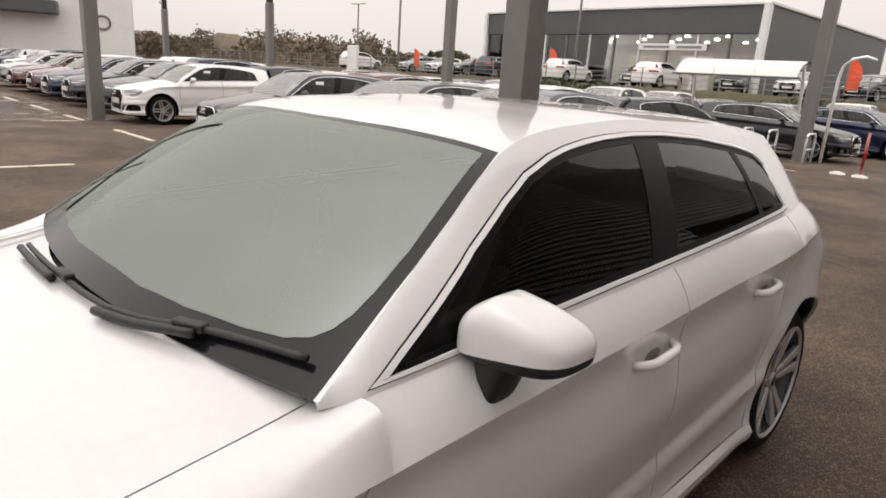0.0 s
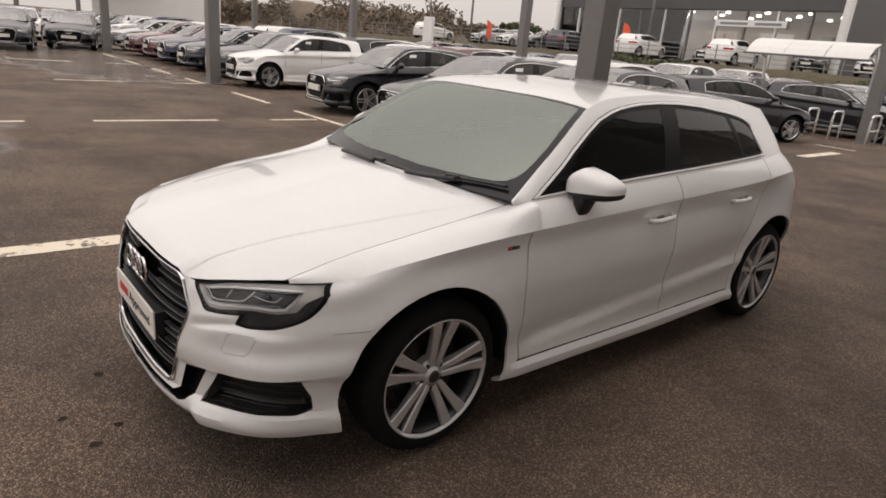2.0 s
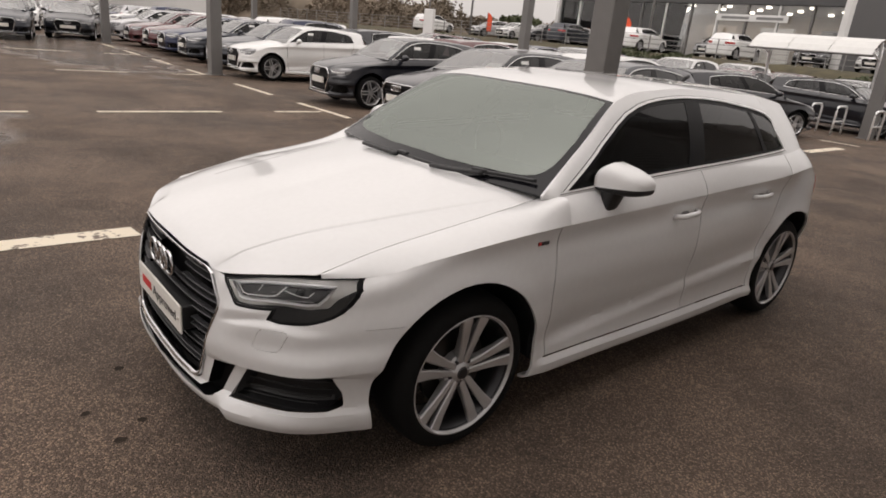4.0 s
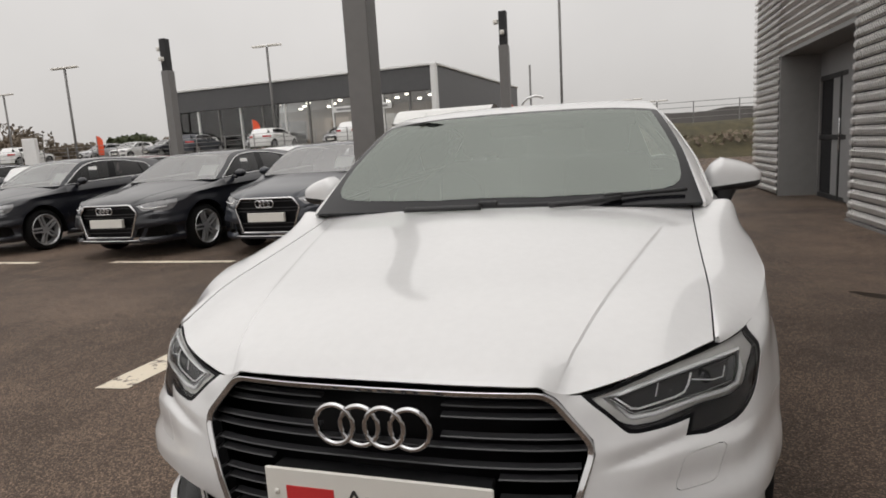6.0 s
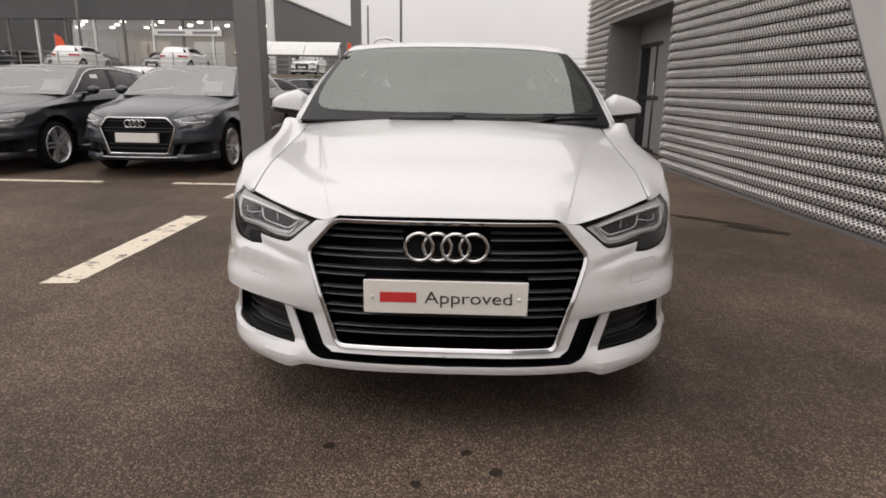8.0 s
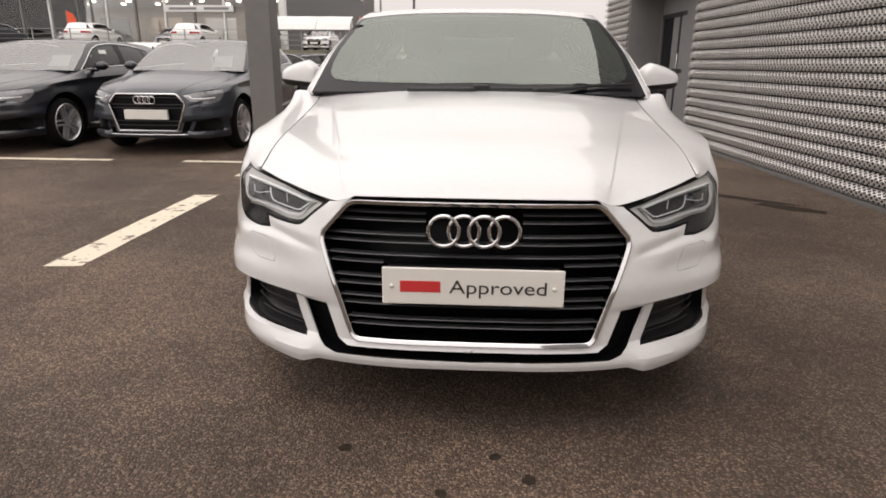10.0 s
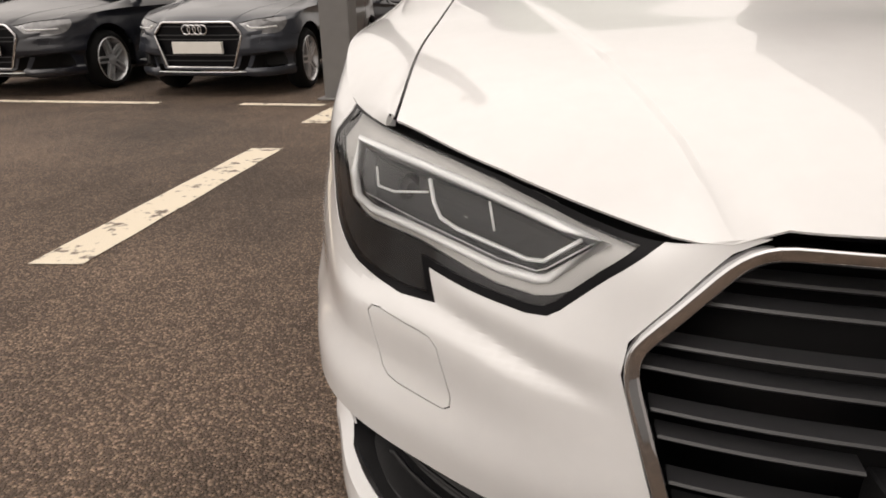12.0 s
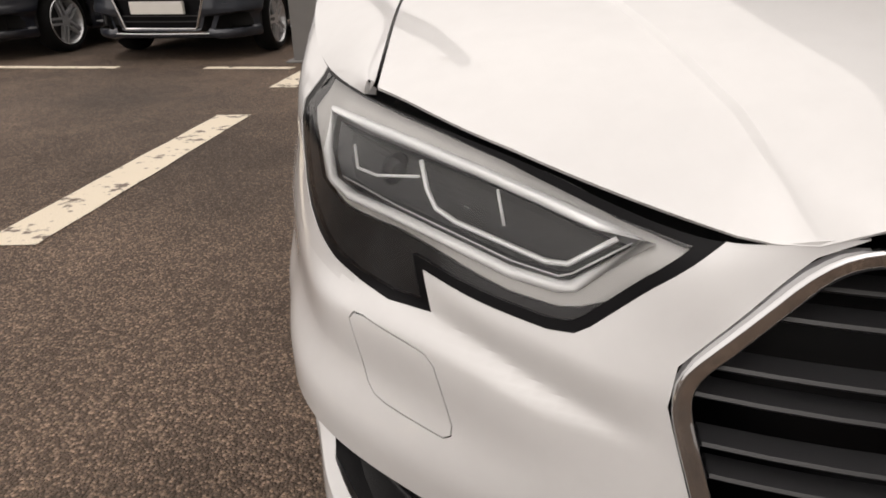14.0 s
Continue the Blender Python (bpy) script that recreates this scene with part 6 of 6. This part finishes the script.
def far_showroom():
    b = new("showroom_building")
    b.matrix_world = pose(-12.35, 41.1, 1.7, 0, 0, -3.3) @ Matrix.Diagonal((1, 1, 1.11, 1))
    tagged(b, "long flat-roofed showroom with a glass front and dark fascia", "building")
    w, h = 22.5, 4.6
    part("fascia", soft_box(-w, 0.0, -0.2, 0.25, 3.15, h, 0.03, 1), M_FASCIA, b, smooth=False)
    part("roof_edge", soft_box(-w - 0.15, 0.15, -0.35, 24, h, h + 0.16, 0.03, 1), M_WHITE_CLAD, b, smooth=False)
    part("side_wall", soft_box(-0.3, 0.0, 0.25, 24, 0, h, 0.03, 1), M_FASCIA, b, smooth=False)
    part("corner_fin", soft_box(-0.25, 0.12, -0.5, 0.0, 0.0, h + 0.1, 0.03, 1), M_WHITE_CLAD, b, smooth=False)
    part("side_wall", soft_box(-w - 0.3, -w, -0.4, 24, 0, h, 0.03, 1), M_WHITE_CLAD, b, smooth=False)
    part("back_wall", soft_box(-w, -0.3, 9.0, 9.2, 0, h, 0.03, 1), M_FLOOR_PALE, b, smooth=False)
    part("ceiling_slab", soft_box(-w, -0.3, 0.3, 9.0, 3.2, 3.3, 0.02, 1), M_WALL_GREY, b, smooth=False)
    light = new("showroom_lamp", bpy.data.lights.new("showroom_lamp", "AREA"))
    light.data.shape, light.data.size, light.data.size_y, light.data.energy, light.data.color = "RECTANGLE", 20, 6, 380, (1.0, 0.93, 0.84)
    light.matrix_world = b.matrix_world @ Matrix.Translation((-w / 2, 4.6, 3.0))
    part("showroom_floor", soft_box(-w, -0.3, 0.0, 9.0, 0.0, 0.06, 0.01, 1), M_FLOOR_PALE, b, smooth=False)
    n = 11
    for k in range(n + 1):
        x = -w + w * k / n
        part("mullion", soft_box(x - 0.06, x + 0.06, -0.12, 0.08, 0, 3.15, 0.01, 1), M_WHITE_CLAD if k % 2 else M_STEEL, b, smooth=False)
        if k < n:
            part("pane", soft_box(x + 0.06, x + w / n - 0.06, -0.03, 0.0, 0.05, 3.15, 0.004, 1), M_FACADE_GLASS, b, smooth=False)
    for k in range(24):
        x, y = -w + 0.8 + (w - 1.6) * k / 23, 0.9 + 2.3 * (k * 7 % 3)
        part("ceiling_lamp", soft_box(x - 0.16, x + 0.16, y - 0.1, y + 0.1, 3.05, 3.17, 0.03, 1), M_GLOW, b, smooth=False)
    for k in range(5):
        x = -w + 2.2 + 4.3 * k
        part("display_wall", soft_box(x - 1.2, x + 1.2, 6.5, 6.7, 0, 2.3, 0.02, 1), (M_WHITE_CLAD, M_WALL_GREY, M_FLOOR_PALE)[k % 3], b, smooth=False)
    sign = part("sign_board", soft_box(-8.1, -3.4, -0.22, -0.15, 2.25, 2.62, 0.01, 1), M_WHITE_CLAD, b, "white sign board", smooth=False)
    for k in range(2):
        part("sign_bar", soft_box(-7.8 + 2.4 * k, -5.9 + 2.2 * k, -0.235, -0.22, 2.36, 2.50, 0.004, 1), M_WALL_GREY, sign, smooth=False)
    return b


far_showroom()


def white_block():
    b = new("white_building")
    b.matrix_world = pose(-64, 21.4, 0, 0, 0, 70) @ Matrix.Scale(1.42, 4)
    tagged(b, "white dealership gable with a round emblem and a dark canopy", "building")
    part("wall", soft_box(-6, 2.0, 0, 8, 0, 4.6, 0.05, 1), M_WHITE_CLAD, b, smooth=False)
    bm = bmesh.new()
    tube(bm, ring(0.2, -0.04, 3.0, 0.42, 30), 0.07, 8, closed=True)
    part("emblem", bm, M_STEEL, b)
    part("canopy", soft_box(-14, -2.2, -1.5, 6, 3.2, 4.0, 0.05, 1), M_FASCIA, b, smooth=False)
    for x in (-13.5, -10, -6.6):
        part("canopy_post", soft_box(x - 0.12, x + 0.12, -1.3, -1.06, 0, 3.2, 0.02, 1), M_STEEL, b, smooth=False)
    return b


white_block()


# ---- cycle shelter, stands and posts ----
M_POLY = mat("milky_polycarbonate", (0.68, 0.68, 0.66), 0.35, var=0.06, spec=0.6)


def shelter():
    s = new("cycle_shelter")
    s.location = (-5.9, 21.0, 0)
    tagged(s, "curved white-roofed cycle shelter on slanted steel legs", "shelter")
    for k in range(3):
        x0, x1 = -1.75 + 1.17 * k, -1.75 + 1.17 * k + 1.15
        bm = bmesh.new()
        arc = [(-0.9, 2.12), (-0.72, 2.32), (-0.45, 2.50), (-0.1, 2.60), (0.3, 2.62), (0.7, 2.55)]
        rows = [[(x0, y, z), (x1, y, z)] for y, z in arc] + [[(x0, y, z - 0.02), (x1, y, z - 0.02)] for y, z in arc[::-1]]
        grid(bm, rows + rows[:1])
        part("roof_panel", bm, M_POLY, s, smooth=False)
    for x in (-1.6, 1.6):
        bm = bmesh.new()
        tube(bm, [(x, 0.55, 0.0), (x, 0.45, 1.2), (x, 0.3, 2.1), (x, 0.1, 2.56)], 0.045, 8)
        part("leg", bm, M_SATIN, s)
        bm = bmesh.new()
        tube(bm, [(x, 0.35, 2.0), (x, -0.3, 2.2), (x, -0.88, 2.10)], 0.03, 8)
        part("arm", bm, M_SATIN, s)
    bm = bmesh.new()
    tube(bm, [(-1.8, -0.9, 2.11), (1.8, -0.9, 2.11)], 0.03, 8)
    part("gutter", bm, M_STEEL, s)
    return s


shelter()


def hoop(x, y):
    h = new("cycle_stand")
    h.location = (x, y, 0)
    tagged(h, "bent stainless steel cycle stand", "cycle stand", "cycle stands")
    bm = bmesh.new()
    tube(bm, [(0, -0.35, 0), (0, -0.35, 0.62), (0, -0.32, 0.70), (0, -0.25, 0.74), (0, 0.25, 0.74), (0, 0.32, 0.70), (0, 0.35, 0.62), (0, 0.35, 0)], 0.027, 10)
    part("hoop", bm, M_SATIN, h)
    bm = bmesh.new()
    tube(bm, [(0, -0.35, 0.35), (0, 0.35, 0.35)], 0.02, 8)
    part("crossbar", bm, M_SATIN, h)
    return h


one = hoop(-4.55, 18.4)
for x in (-3.94, -3.04):
    copy_thing(one, Matrix.Translation((x, 18.45, 0)))


def arched_post():
    p = new("arched_post")
    tagged(p, "galvanised post with an arched top beside the column", "post")
    bm = bmesh.new()
    tube(bm, [(-2.87, 19.0, 0), (-2.87, 19.0, 2.1), (-2.82, 19.0, 2.4), (-2.65, 19.0, 2.58), (-2.37, 19.0, 2.64), (-2.15, 19.0, 2.56)], 0.04, 8)
    part("tube", bm, M_SATIN, p)
    return p


arched_post()


def stanchion(x, y, red):
    s = new("barrier_post")
    s.location = (x, y, 0)
    tagged(s, "red barrier post on a white base" if red else "white base of a removed barrier post", "barrier post")
    bm = bmesh.new()
    lathe(bm, [(0, 0.16), (0.03, 0.15), (0.06, 0.06), (0.065, 0.0001)], 20, m=Matrix.Rotation(radians(-90), 4, "Y"))
    part("base", bm, M_PLATE, s)
    if red:
        bm = bmesh.new()
        tube(bm, [(0, 0, 0.05), (0, 0, 0.95)], 0.03, 10)
        part("pole", bm, M_RED, s)


stanchion(-1.95, 16.8, False)
stanchion(-1.50, 16.7, True)

M_FLAG = mat("orange_cloth", (0.75, 0.10, 0.04), 0.8, var=0.1)


def banner(x, y, z, h):
    f = new("feather_flag")
    f.location = (x, y, z)
    tagged(f, "orange-red feather flag on a thin pole", "flag", "feather flags")
    bm = bmesh.new()
    tube(bm, [(0, 0, 0), (0, 0, h)], 0.03, 6)
    part("pole", bm, M_STEEL, f)
    bm = bmesh.new()
    rows = [[(0.02, 0.0, z0 * h), (w, 0.05 * math.sin(z0 * 9), z0 * h)] for z0, w in ((0.25, 0.5), (0.4, 0.58), (0.6, 0.6), (0.8, 0.52), (0.93, 0.34), (1.0, 0.05))]
    back = [[(a[0], a[1] + 0.012, a[2]) for a in r] for r in rows[::-1]]
    grid(bm, rows + back + rows[:1])
    part("cloth", bm, M_FLAG, f, smooth=False)
    return f


banner(-23.5, 35.5, 1.7, 2.1)
banner(-37.5, 36.5, 1.7, 1.9)
banner(-6.6, 36, 1.7, 1.9)


def street_lamp(x, y, h, double=True):
    s = new("street_lamp")
    s.location = (x, y, 0)
    tagged(s, "tall thin grey street lamp with a flat head", "street lamp", "street lamps")
    bm = bmesh.new()
    tube(bm, [(0, 0, 0), (0, 0, h * 0.5), (0, 0, h)], 0.09, 8)
    part("mast", bm, M_STEEL, s)
    if double:
        for d in (-1, 1):
            part("lamp_head", soft_box(d * 0.65 - 0.55, d * 0.65 + 0.55, -0.18, 0.18, h, h + 0.14, 0.05, 2), M_PLATE, s)
    return s


for x, y, h, d in ((-39.5, 36.5, 8.6, True), (-25.2, 41.0, 9.3, True), (-4.2, 44, 12.0, False), (-8.5, 58, 8.2, False), (3.2, 78, 5.0, True), (0.4, 80, 5.5, True), (-60, 48, 9, True), (-33, 60, 9, False)):
    street_lamp(x, y, h, d)


def totem():
    s = new("totem_sign")
    s.location = (-29.3, 24.1, 0)
    tagged(s, "slim white totem sign above the parked cars", "sign")
    part("panel", soft_box(-0.45, 0.45, -0.1, 0.1, 0, 2.95, 0.03, 1), M_WHITE_CLAD, s, smooth=False)
    return s


totem()

bm = bmesh.new()
grid(bm, [[(x, 520 + 60 * noise.noise(Vector((x * 0.004, 1, 0))), z * (14 + 10 * noise.noise(Vector((x * 0.006, 0, 0))) + 3 * noise.noise(Vector((x * 0.03, 0, 0))))) for x in np.linspace(-700, 500, 160)] for z in (-0.1, 0.4, 1.0)])
tagged(part("backdrop", bm, mat("far_hill", (0.13, 0.125, 0.12), 1.0, var=0.2, scale=0.05)), "pale distant hillside", "hill", kind="structure")
